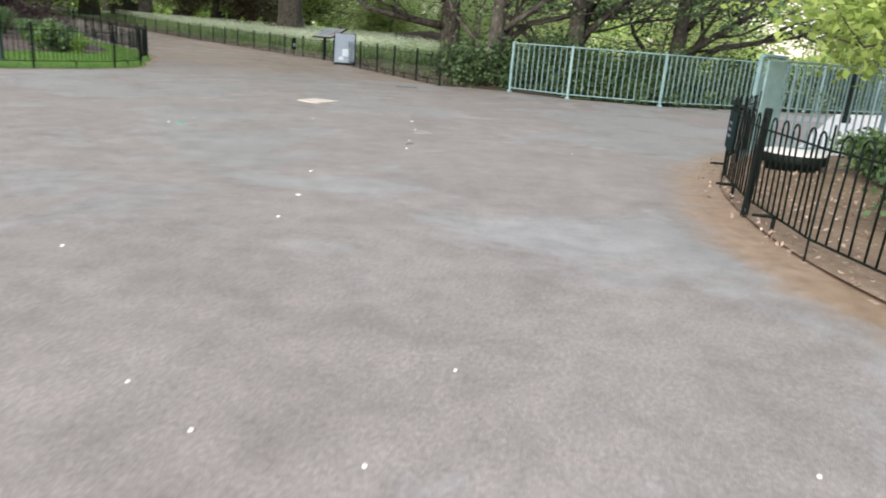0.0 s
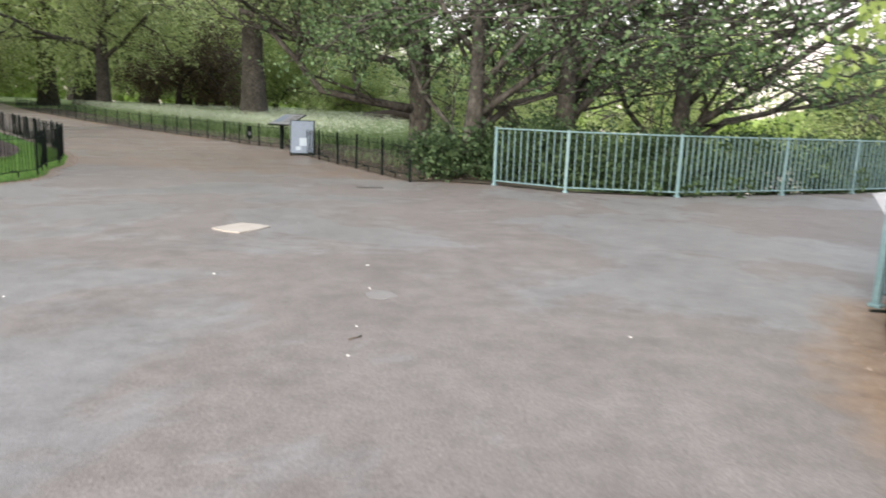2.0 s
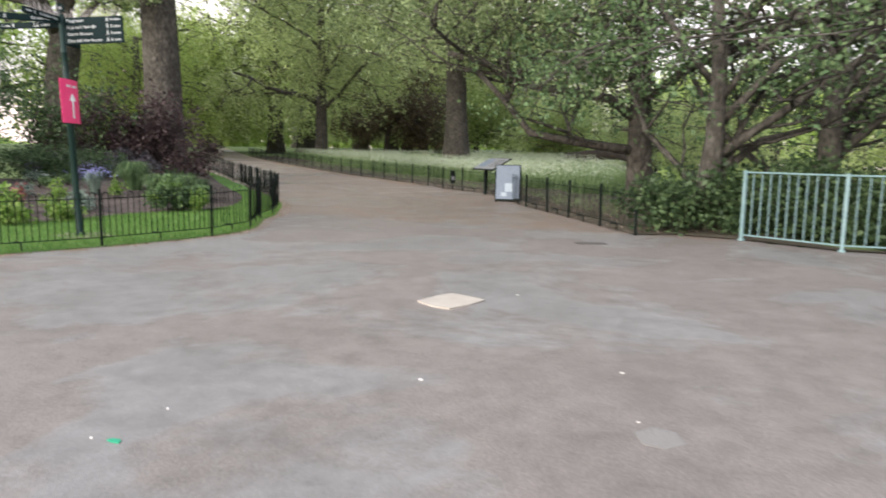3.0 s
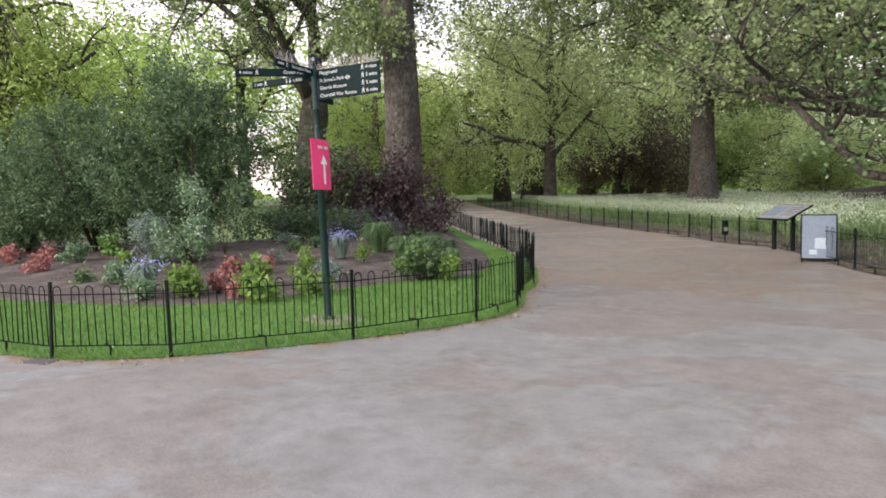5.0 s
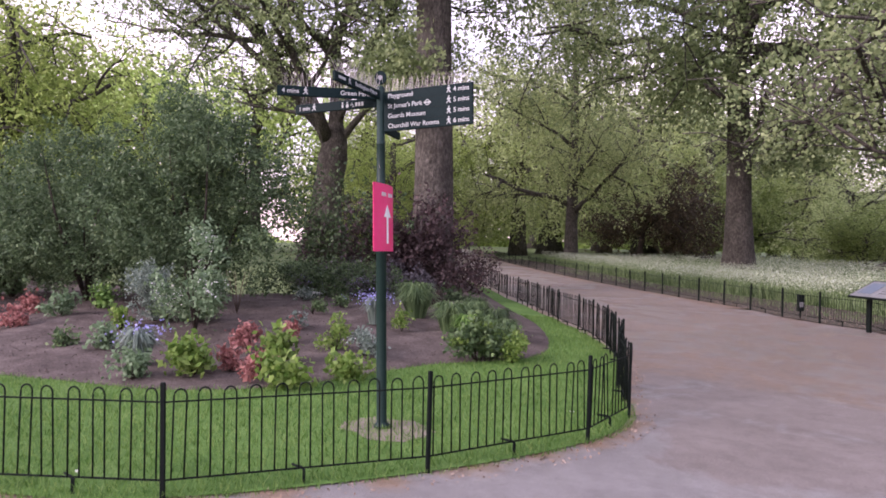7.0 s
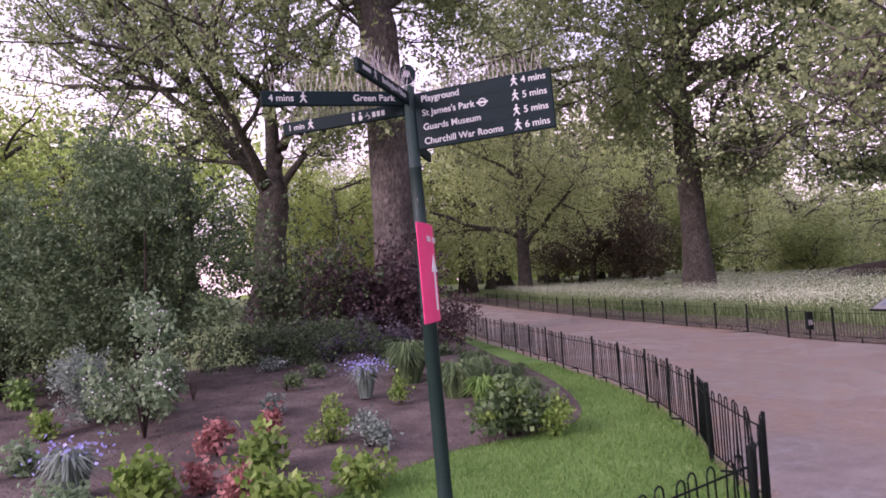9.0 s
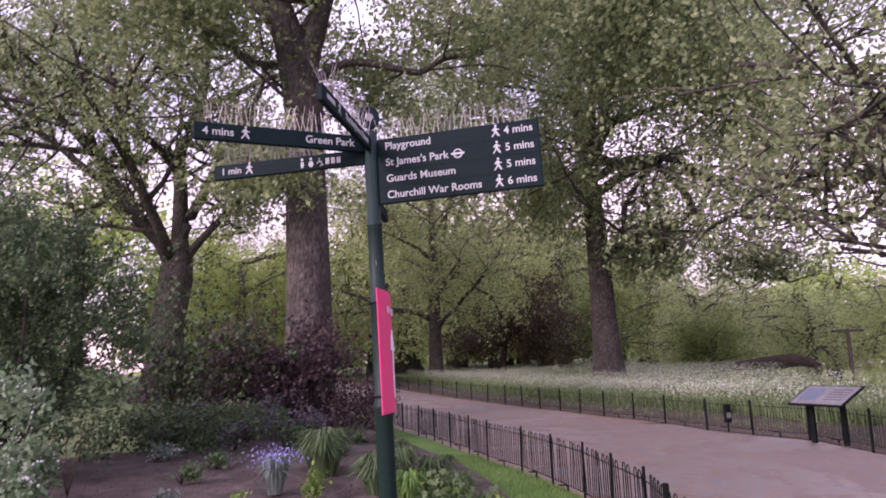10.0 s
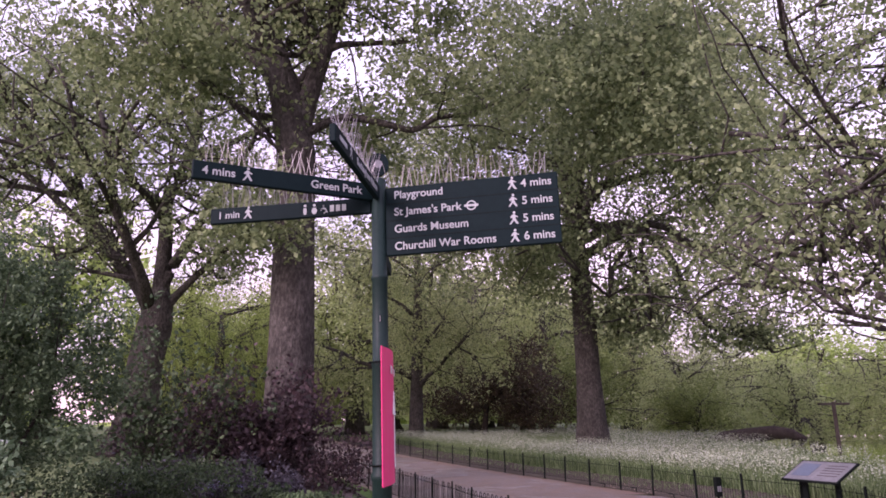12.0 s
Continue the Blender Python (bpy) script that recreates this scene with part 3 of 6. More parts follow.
def hooped_fence(posts, label, near_bays, thick=(), pitch=0.16, short=(), mat=None, height=FENCE_H, post_w=0.034, bar=0.0062):
    """A low bow-topped iron fence: posts, two rails a bay, hoops, short feet."""
    mat = mat or M["iron"]
    x0, y0 = posts[0]
    root = empty("hooped_fence", pose(x0, y0, land(x0, y0)), label, "fence")
    inv = Vector((x0, y0, land(x0, y0)))
    hoop = hoop_mesh("hoop", pitch * 0.5, height - 0.02, bar, 5, mat)
    foot_me = mesh_of("foot", *tube_data([(-0.13, 0, 0.122), (-0.02, 0, 0.122), (0, 0, 0.11), (0, 0, -0.03)], [0.009, 0.012, 0.014, 0.013], 4), mat)
    rng = random.Random(3)
    FV, FF = [], []
    for i, (x, y) in enumerate(posts):
        z = land(x, y)
        h = height + 0.03 if i not in short else 0.42
        w = 0.05 if i in thick else post_w
        nx, ny = posts[min(i + 1, len(posts) - 1)]
        px, py = posts[max(i - 1, 0)]
        bm = box(w, w * 0.8, h + 0.05, (0, 0, h / 2 - 0.025), bevel=0.005)
        ob = part("post", bm, mat, root)
        ob.matrix_basis = Matrix.Translation(Vector((x, y, z)) - inv) @ pose(0, 0, 0, rng.uniform(-1.5, 1.5), rng.uniform(-1.5, 1.5), math.degrees(math.atan2(ny - py, nx - px)))
    for i in range(len(posts) - 1):
        a, b = Vector((*posts[i], land(*posts[i]))), Vector((*posts[i + 1], land(*posts[i + 1])))
        d = b - a
        ln, ang = d.length, math.atan2(d.y, d.x)
        near = near_bays[0] <= i < near_bays[1]
        for name, z, hh in (("top_rail", height - 0.1, 0.011), ("bottom_rail", 0.125, 0.012)):
            bm = box(ln, 0.008, hh, (0, 0, 0), 0, 0)
            ob = part(name, bm, mat, root)
            ob.matrix_basis = Matrix.Translation((a + b) / 2 - inv + Vector((0, 0, z))) @ pose(0, 0, 0, 0, -math.degrees(math.atan2(d.z, math.hypot(d.x, d.y))), math.degrees(ang))
        n = max(1, int(round((ln - 0.05) / pitch)))
        for k in range(n):
            s = (k + 0.28) / n
            p = a.lerp(b, s)
            m = Matrix.Translation(p - inv) @ pose(0, 0, 0, rng.uniform(-2, 2), rng.uniform(-1.2, 1.2), math.degrees(ang))
            if near:
                ob = part_mesh("hoop", hoop, root)
                ob.matrix_basis = m
            else:
                V, F = tube_data([m @ Vector(q) for q in hoop_points(pitch * 0.5, height - 0.02)], [bar] * 9, 3, cap=False)
                o = len(FV)
                FV += V
                FF += [tuple(o + q for q in f) for f in F]
        if ln > 1.0 and near:
            ob = part_mesh("foot", foot_me, root)
            ob.matrix_basis = Matrix.Translation(a.lerp(b, 0.5) - inv)
    if FV:
        tagged(part_mesh("distant_fencing", mesh_of("distant_fencing", FV, FF, mat, True), root), kind="stuff")
    return root


hooped_fence(LEFT_POSTS, "low dark green hooped iron fence round the flower bed lawn", (0, 18), thick=(8,))
hooped_fence(RIGHT_POSTS, "low dark iron hooped fence between path and meadow", (0, 12), short=(0,), post_w=0.046, bar=0.0042)
hooped_fence(ENCLOSURE_POSTS, "low black hooped iron fence curving beside the bridge", (0, 8), thick=(3,), height=0.7, post_w=0.014)

# small dark notice board wired to the fence
nb = empty("notice_board", pose(4.33, 4.2, 0.0, 0, 0, 80), "small dark green notice panel fixed to the hooped fence", "sign")
part("panel", box(0.42, 0.02, 0.3, (0.0, 0.03, 0.47), bevel=0.004), M["sign_green"], nb)
part("back_frame", box(0.46, 0.012, 0.34, (0.0, 0.012, 0.47), bevel=0.003), M["iron"], nb)
for k in range(3):
    part("text_line", box(0.2, 0.003, 0.02, (0.0, 0.0425, 0.53 - 0.05 * k), bevel=0), M["board"], nb)


def railing(posts, label, height=1.06, bar_step=0.135, post_w=0.05):
    """A tall turquoise railing of upright flat bars between posts."""
    x0, y0 = posts[0]
    root = empty("railing", pose(x0, y0, 0), label, "railing")
    inv = Vector((x0, y0, 0))
    for i, (x, y) in enumerate(posts):
        ang = math.degrees(math.atan2(posts[min(i + 1, len(posts) - 1)][1] - posts[max(i - 1, 0)][1], posts[min(i + 1, len(posts) - 1)][0] - posts[max(i - 1, 0)][0]))
        ob = part("post", box(post_w, post_w, height + 0.04, (0, 0, height / 2), bevel=0.006), M["green_iron"], root)
        ob.matrix_basis = Matrix.Translation(Vector((x, y, 0)) - inv) @ pose(0, 0, 0, 0, 0, ang)
        ob2 = part("post_foot", box(post_w * 1.7, post_w * 1.7, 0.03, (0, 0, 0.015), bevel=0.005), M["green_iron"], root)
        ob2.matrix_basis = ob.matrix_basis
    bm = box(0.013, 0.02, height - 0.12, (0, 0, (height - 0.12) / 2 + 0.09), bevel=0)
    bar_me = bpy.data.meshes.new("bar")
    bm.to_mesh(bar_me)
    bm.free()
    bar_me.materials.append(M["green_iron"])
    for i in range(len(posts) - 1):
        a, b = Vector((*posts[i], 0)), Vector((*posts[i + 1], 0))
        d = b - a
        ang = math.degrees(math.atan2(d.y, d.x))
        for name, z, hh, ww in (("top_rail", height - 0.01, 0.024, 0.05), ("bottom_rail", 0.09, 0.022, 0.03)):
            ob = part(name, box(d.length, ww, hh, (0, 0, 0), bevel=0.006), M["green_iron"], root)
            ob.matrix_basis = Matrix.Translation((a + b) / 2 - inv + Vector((0, 0, z))) @ pose(0, 0, 0, 0, 0, ang)
        n = int(round(d.length / bar_step))
        for k in range(1, n):
            ob = part_mesh("bar", bar_me, root)
            ob.matrix_basis = Matrix.Translation(a.lerp(b, k / n) - inv) @ pose(0, 0, 0, 0, 0, ang)
    return root


FAR_RAIL = [(2.26, 14.26), (3.5, 13.48), (5.42, 13.54), (7.65, 14.75), (9.4, 15.75)] + [(9.4 + 1.75 * k, 15.75 + 1.1 * k) for k in range(1, 11)]
NEAR_RAIL = [(5.1, 6.4), (5.38, 6.62), (7.1, 7.72)] + [(7.1 + 1.75 * k, 7.72 + 1.1 * k) for k in range(1, 12)]
railing(FAR_RAIL, "turquoise painted iron railing along the lake bank")
nr = railing(NEAR_RAIL, "turquoise painted iron bridge parapet railing")
# the solid flared end panel of the near railing
d = Vector((0.28, 0.22, 0)).normalized()
ob = part("end_panel", box(0.34, 0.03, 0.98, (0.17, 0, 0.56), math.degrees(math.atan2(d.y, d.x)), bevel=0.008), M["green_iron"], nr)
part("end_cap", box(0.42, 0.07, 0.04, (0.17, 0.13, 1.09), math.degrees(math.atan2(d.y, d.x)), bevel=0.01), M["green_iron"], nr)


def bollard(x, y):
    V, F = lathe([(0.09, 0), (0.09, 0.1), (0.065, 0.14), (0.06, 0.8), (0.075, 0.83), (0.075, 0.88), (0.05, 0.92), (0.065, 0.97), (0.05, 1.02), (0.01, 1.04)], 16)
    me = mesh_of("bollard", V, F, M["iron"], True)
    return tagged(new("bollard", me), "black cast-iron bollard on the bridge approach", "bollard", "bridge bollards")


b1 = bollard(0, 0)
b1.location = (9.05, 13.3, 0.006)
copy_thing(b1, pose(9.35, 11.35, 0.006))

# slim lamp column past the bridge
lc = empty("lamp_post", pose(13.5, 19.4, 0.0), "slim pale grey lamp column standing by the bridge", "lamp post")
tube("column", [(0, 0, -0.5), (0, 0, 3.4), (0, 0, 5.2)], [0.06, 0.045, 0.035], M["lectern_panel"], lc)
V, F = lathe([(0.05, 5.2), (0.16, 5.3), (0.2, 5.55), (0.1, 5.7), (0.02, 5.75)], 14)
part_mesh("lantern", mesh_of("lantern", V, F, M["dark_metal"], True), lc)

# low round plinth inside the enclosure
pl = empty("plinth", pose(5.3, 5.5, 0.03, 0, 0, 20), "low round concrete plinth with black rim on bare soil", "plinth")
V, F = lathe([(0.24, -0.04), (0.25, 0.05), (0.3, 0.07), (0.31, 0.1), (0.31, 0.15), (0.295, 0.16)], 28)
part_mesh("rim", mesh_of("rim", V, F, M["iron"], True), pl, "black rim")
V, F = lathe([(0.29, 0.155), (0.288, 0.172), (0.27, 0.18), (0.12, 0.196), (0.02, 0.2)], 28)
part_mesh("top", mesh_of("top", V, F, M["deck"], True), pl, "pale concrete top")


# ---- signpost ----
POLE = Vector((-6.905, 10.25, 0.03))


def text_part(words, size, mat, parent, m, name="lettering", align="LEFT"):
    cu = bpy.data.curves.new(name, "FONT")
    cu.body, cu.size, cu.extrude, cu.align_x = words, size, 0.0008, align
    cu.offset = size * 0.012
    cu.materials.append(mat)
    ob = new(name, cu)
    ob.parent = parent
    ob.matrix_basis = m
    return ob


def walker_mark(parent, m):
    """A plain white mark in the size of the walking-time symbol."""
    V = [(-0.006, 0.0), (0.003, 0.0), (0.017, 0.02), (0.031, 0.0), (0.041, 0.001), (0.025, 0.031), (0.026, 0.038), (0.038, 0.034), (0.04, 0.039), (0.026, 0.047), (0.02, 0.053), (0.011, 0.05), (-0.001, 0.036), (0.004, 0.03), (0.011, 0.037), (0.011, 0.024)]
    bm = bmesh.new()
    bm.faces.new([bm.verts.new((x, y, 0.0006)) for x, y in V])
    c = bmesh.ops.create_circle(bm, cap_ends=True, radius=0.007, segments=10, matrix=pose(0.02, 0.061, 0.0006))
    ob = part("walking_time_mark", bm, M["lettering"], parent)
    ob.matrix_basis = m @ Matrix.Scale(0.98, 4)
    return ob


def spikes(length, count, seed, parent, z):
    """A strip of upright steel bird spikes in splayed pairs."""
    rng = random.Random(seed)
    V, F = [], []
    for k in range(count):
        x = 0.06 + (length - 0.08) * k / (count - 1)
        for side in (-1, 1):
            tip = (x + rng.uniform(-0.035, 0.035), side * rng.uniform(0.015, 0.05), z + rng.uniform(0.1, 0.135))
            tube_data([(x, side * 0.006, z), tip], [0.0014, 0.001], 3, V, F)
    return part_mesh("spike_strip", mesh_of("spike_strip", V, F, M["steel"]), parent, "thin steel anti-bird spikes")


# the post leans about two degrees: its foot stands out from under the blades
LEAN = Vector((0, 0, -1)).rotation_difference(Vector((0.08, 0.015, -2.9))).to_matrix().to_4x4()
POST = Matrix.Translation(POLE + Vector((0, 0, 2.9))) @ LEAN @ Matrix.Translation((0, 0, -2.9))
sp = empty("signpost", POST, "dark green fingerpost with white lettering standing in lawn", "signpost")
V, F = lathe([(0.075, 0), (0.075, 0.03), (0.05, 0.05), (0.047, 0.06), (0.047, 1.62), (0.052, 1.625), (0.052, 1.65), (0.045, 1.66), (0.042, 2.15), (0.046, 2.155), (0.046, 2.175), (0.04, 2.18), (0.039, 2.58), (0.043, 2.585), (0.043, 2.6), (0.038, 2.605), (0.038, 3.11), (0.02, 3.125)], 20)
part_mesh("pole", mesh_of("pole", V, F, M["pole_green"], True), sp)
part("pole_patch", box(0.006, 0.002, 0.03, (0.02, -0.037, 2.38), -50, 0), M["steel"], sp)
bm = bmesh.new()
bmesh.ops.create_cone(bm, cap_ends=True, segments=24, radius1=0.055, radius2=0.055, depth=0.022, matrix=pose(0, 0, 3.2, 90, 0, 28))
bmesh.ops.scale(bm, vec=(1, 1, 1.15), verts=bm.verts, space=Matrix.Translation((0, 0, -3.2)))
fin = part("finial", bm, M["sign_green"], sp)
bm = bmesh.new()
bmesh.ops.create_circle(bm, cap_ends=True, segments=7, radius=0.024, matrix=pose(0.0055, -0.0125, 3.2, 90, 0, 28))
part("emblem", bm, M["lectern_panel"], fin, "pale plain emblem")


def blade(direction, length, z_lo, z_hi, planks, seed, lines, front=1, times=True, spiky=True):
    """A finger blade out along direction (degrees); lines: (name, time) for each plank, read on the face that front names."""
    root = part("blade", box(length, 0.028, z_hi - z_lo, (0.04 + length / 2, 0, (z_lo + z_hi) / 2), bevel=0.004), M["sign_green"], sp)
    root.matrix_basis = pose(0, 0, 0, 0, 0, direction)
    ph = (z_hi - z_lo) / planks
    for k in range(1, planks):
        for s in (-1, 1):
            part("plank_joint", box(length - 0.004, 0.0015, 0.0025, (0.04 + length / 2, s * 0.0145, z_hi - ph * k), bevel=0), M["iron"], root)
    if spiky:
        spikes(length, 28, seed, root, z_hi)
    for k, (words, mins) in enumerate(lines):
        zb = z_hi - ph * (k + 1) + ph * 0.3
        face = pose(0, -0.0155, 0, 90, 0, 0) if front > 0 else pose(0, 0.0155, 0, 90, 0, 180)
        if front > 0:
            if words:
                text_part(words, ph * 0.635, M["lettering"], root, pose(0.085, -0.0155, zb, 90, 0, 0))
            if mins:
                text_part(mins, ph * 0.635, M["lettering"], root, pose(0.04 + length - 0.03, -0.0155, zb, 90, 0, 0), align="RIGHT")
                walker_mark(root, pose(0.04 + length - 0.244, -0.0155, zb - 0.009, 90, 0, 0))
        else:
            if words:
                text_part(words, ph * 0.635, M["lettering"], root, pose(0.1, 0.0155, zb, 90, 0, 180), align="RIGHT")
            if mins:
                text_part(mins, ph * 0.635, M["lettering"], root, pose(0.04 + length - 0.042, 0.0155, zb, 90, 0, 180))
                walker_mark(root, pose(0.04 + length - (0.232 if len(mins) > 5 else 0.192), 0.0155, zb - 0.009, 90, 0, 180))
    return root


main_blade = blade(13.3, 0.88, 2.7, 3.063, 4, 1, [("Playground", "4 mins"), ("St James's Park", "5 mins"), ("Guards Museum", "5 mins"), ("Churchill War Rooms", "6 mins")])
# transport roundel: a plain ring and bar
bm = bmesh.new()
N = 24
ring_o = [bm.verts.new((0.026 * math.cos(2 * math.pi * k / N), 0.026 * math.sin(2 * math.pi * k / N), 0)) for k in range(N)]
ring_i = [bm.verts.new((0.019 * math.cos(2 * math.pi * k / N), 0.019 * math.sin(2 * math.pi * k / N), 0)) for k in range(N)]
for k in range(N):
    bm.faces.new((ring_o[k], ring_o[(k + 1) % N], ring_i[(k + 1) % N], ring_i[k]))
bm.faces.new([bm.verts.new(q) for q in ((-0.036, -0.006, 0.0004), (0.036, -0.006, 0.0004), (0.036, 0.006, 0.0004), (-0.036, 0.006, 0.0004))])
ob = part("roundel", bm, M["lettering"], main_blade)
ob.matrix_basis = pose(0.485, -0.0158, 2.7 + 0.363 * 0.625, 90, 0, 0)
blade(232, 0.885, 2.995, 3.085, 1, 2, [("Green Park", "4 mins")], front=-1)
b_two = blade(197, 0.87, 2.935, 3.02, 1, 3, [("", "1 min")], front=-1)
for k, wide in ((3, 0.009), (2, 0.016)):
    bm = bmesh.new()
    x = 0.24 + 0.05 * k
    bm.faces.new([bm.verts.new((x + q, 0.0155, z)) for q, z in ((-0.008, 2.985), (-wide, 2.965), (-0.006, 2.95), (0.006, 2.95), (wide, 2.965), (0.008, 2.985))])
    bmesh.ops.create_circle(bm, cap_ends=True, radius=0.008, segments=10, matrix=pose(x, 0.0155, 2.998, 90, 0, 0))
    part("symbol_mark", bm, M["lettering"], b_two)
V, F = tube_data([(0.29 + 0.014 * math.cos(a * math.pi / 6), 0.0155, 2.965 + 0.014 * math.sin(a * math.pi / 6)) for a in range(10)], [0.003] * 10, 4)
tube_data([(0.29, 0.0155, 2.996), (0.292, 0.0155, 2.975), (0.278, 0.0155, 2.972), (0.27, 0.0155, 2.954)], [0.004] * 4, 4, V, F)
part_mesh("symbol_mark", mesh_of("symbol_mark", V, F, M["lettering"]), b_two)
for k in range(3):
    part("text_bar", box(0.022, 0.002, 0.034, (0.245 - 0.032 * k, 0.0155, 2.975), bevel=0), M["lettering"], b_two)
b_three = blade(286, 0.77, 2.995, 3.075, 1, 4, [("Buckingham Palace", "")], front=-1)
walker_mark(b_three, pose(0.6, 0.0155, 3.009, 90, 0, 180))
part("text_bar", box(0.11, 0.002, 0.022, (0.7, 0.0155, 3.035), bevel=0), M["lettering"], b_three)
blade(113, 0.46, 2.71, 2.78, 1, 5, [], spiky=False)

# pink arrow sign tied to the pole
pk = empty("pink_sign", POST @ pose(0, 0, -0.03, 0, 0, 115), "bright pink plastic sign with white arrow, tied to pole", "sign")
W2, segs = 0.28, 8
V, F = [], []
for k in range(segs + 1):
    x = -W2 + 2 * W2 * k / segs
    for z in (1.64, 2.25):
        bow = -0.056 + 0.035 * (x / W2) ** 2
        V += [(x, bow, z), (x, bow - 0.004, z)]
for k in range(segs):
    a, b = 4 * k, 4 * k + 4
    F += [(a + 1, b + 1, b + 3, a + 3), (a, a + 2, b + 2, b), (a + 2, a + 3, b + 3, b + 2), (a, b, b + 1, a + 1)]
F += [(0, 1, 3, 2), (4 * segs, 4 * segs + 2, 4 * segs + 3, 4 * segs + 1)]
part_mesh("sheet", mesh_of("sheet", V, F, M["pink"]), pk)
part("arrow_shaft", box(0.05, 0.0025, 0.24, (0.0, -0.0625, 1.83), bevel=0), M["white_paint"], pk)
bm = bmesh.new()
tri = [(-0.1, 1.95), (0.1, 1.95), (0.0, 2.06)]
fa = [bm.verts.new((x, -0.0635, z)) for x, z in tri]
ba = [bm.verts.new((x, -0.0605, z)) for x, z in tri]
bm.faces.new(fa)
bm.faces.new(ba[::-1])
for k in range(3):
    bm.faces.new((fa[k], ba[k], ba[(k + 1) % 3], fa[(k + 1) % 3]))
part("arrow_head", bm, M["white_paint"], pk)
part("text_bar", box(0.3, 0.0025, 0.035, (0.0, -0.058, 2.155), bevel=0), M["flower_white"], pk)
for z in (1.72, 2.2):
    V, F = [], []
    tube_data([(0.058 * math.cos(a * math.pi / 8), 0.058 * math.sin(a * math.pi / 8), z) for a in range(17)], [0.004] * 17, 4, V, F)
    part_mesh("cable_tie", mesh_of("cable_tie", V, F, M["iron"]), pk)

# worn earth and drain round the pole
bm = bmesh.new()
rg = random.Random(8)
ring = [bm.verts.new((POLE.x + 0.14 + (0.5 + rg.uniform(-0.1, 0.1)) * math.cos(a * math.pi / 12), POLE.y + 0.02 + (0.33 + rg.uniform(-0.06, 0.06)) * math.sin(a * math.pi / 12), 0.036)) for a in range(24)]
bm.faces.new(ring)
tagged(part("bare_patch", bm, M["bare"]), "pale worn ground round the foot of signpost", "bare ground", kind="structure")


# ---- loose things on the path ----
def flat_thing(name, pts, z, h, mat, label, category):
    bm = bmesh.new()
    lo = [bm.verts.new((x, y, z)) for x, y in pts]
    hi = [bm.verts.new((x, y, z + h)) for x, y in pts]
    bm.faces.new(hi)
    bm.faces.new(lo[::-1])
    for k in range(len(pts)):
        k2 = (k + 1) % len(pts)
        bm.faces.new((lo[k], lo[k2], hi[k2], hi[k]))
    bmesh.ops.recalc_face_normals(bm, faces=bm.faces)
    return tagged(part(name, bm, mat), label, category)


flat_thing("stone_slab", [(-0.63, 8.22), (-0.56, 8.46), (-0.47, 8.65), (-0.29, 8.6), (-0.1, 8.5), (-0.17, 8.24), (-0.27, 8.05), (-0.44, 8.09)], 0.0, 0.014, M["slab"], "pale worn stone patch set in the asphalt", "paving slab")
flat_thing("drain_cover", [(-7.774, 7.1), (-7.467, 7.208), (-7.562, 7.379), (-7.872, 7.278)], 0.0, 0.008, M["dark_metal"], "dark cast-iron drain cover in the path", "drain cover")
flat_thing("drain_cover", [(0.0, 12.72), (0.42, 12.86), (0.34, 13.04), (-0.08, 12.9)], 0.0, 0.006, M["dark_metal"], "brown cast-iron drain cover in the path", "drain cover")


def scrap(x, y, s, mat, label, seed):
    rng = random.Random(seed)
    pts = [(x + s * rng.uniform(0.6, 1.1) * math.cos(a * math.pi / 3 + 0.3), y + 0.6 * s * rng.uniform(0.6, 1.1) * math.sin(a * math.pi / 3 + 0.3)) for a in range(6)]
    return flat_thing("litter", pts, 0.001 if x > -5 else 0.03, 0.006, mat, label, "litter")


scrap(-0.765, 4.985, 0.045, M["litter_green"], "crumpled green scrap lying on asphalt", 1)
for k, (x, y, s) in enumerate([(0.19, 6.3, 0.03), (1.52, 5.21, 0.016), (1.58, 4.7, 0.024), (3.15, 5.31, 0.018), (1.13, 3.2, 0.022), (1.29, 2.43, 0.035), (-0.89, 4.97, 0.022), (-0.83, 5.39, 0.018), (1.43, 6.12, 0.018),
                               (0.11, 8.86, 0.02), (1.27, 6.88, 0.025), (1.6, -0.02, 0.014), (1.88, -0.21, 0.014), (2.34, -0.26, 0.016), (2.5, 0.3, 0.013), (3.47, -0.04, 0.015), (1.36, 1.88, 0.022), (0.68, 1.03, 0.018), (-7.6, 7.92, 0.06), (-5.85, 12.05, 0.07)]):
    scrap(x, y, s * 0.5, M["litter"], "small pale scrap of litter on the ground", k + 5)
flat_thing("asphalt_repair", [(1.42, 5.98), (1.47, 5.86), (1.58, 5.84), (1.66, 5.93), (1.61, 6.06), (1.5, 6.09)], 0.0, 0.003, M["worn"], "small pale repaired patch in the asphalt", "paving patch")
for k, (x, y, a) in enumerate([(1.53, 4.95, 40), (-7.05, 8.1, 5), (-5.3, 10.5, 80)]):
    tw = tube("twig", [(x, y, 0.006), (x + 0.05 * math.cos(radians(a)), y + 0.05 * math.sin(radians(a)), 0.01), (x + 0.1 * math.cos(radians(a + 15)), y + 0.1 * math.sin(radians(a + 15)), 0.006)], 0.004, M["twig"])
    tagged(tw, "short dark twig lying on the path", "twig")

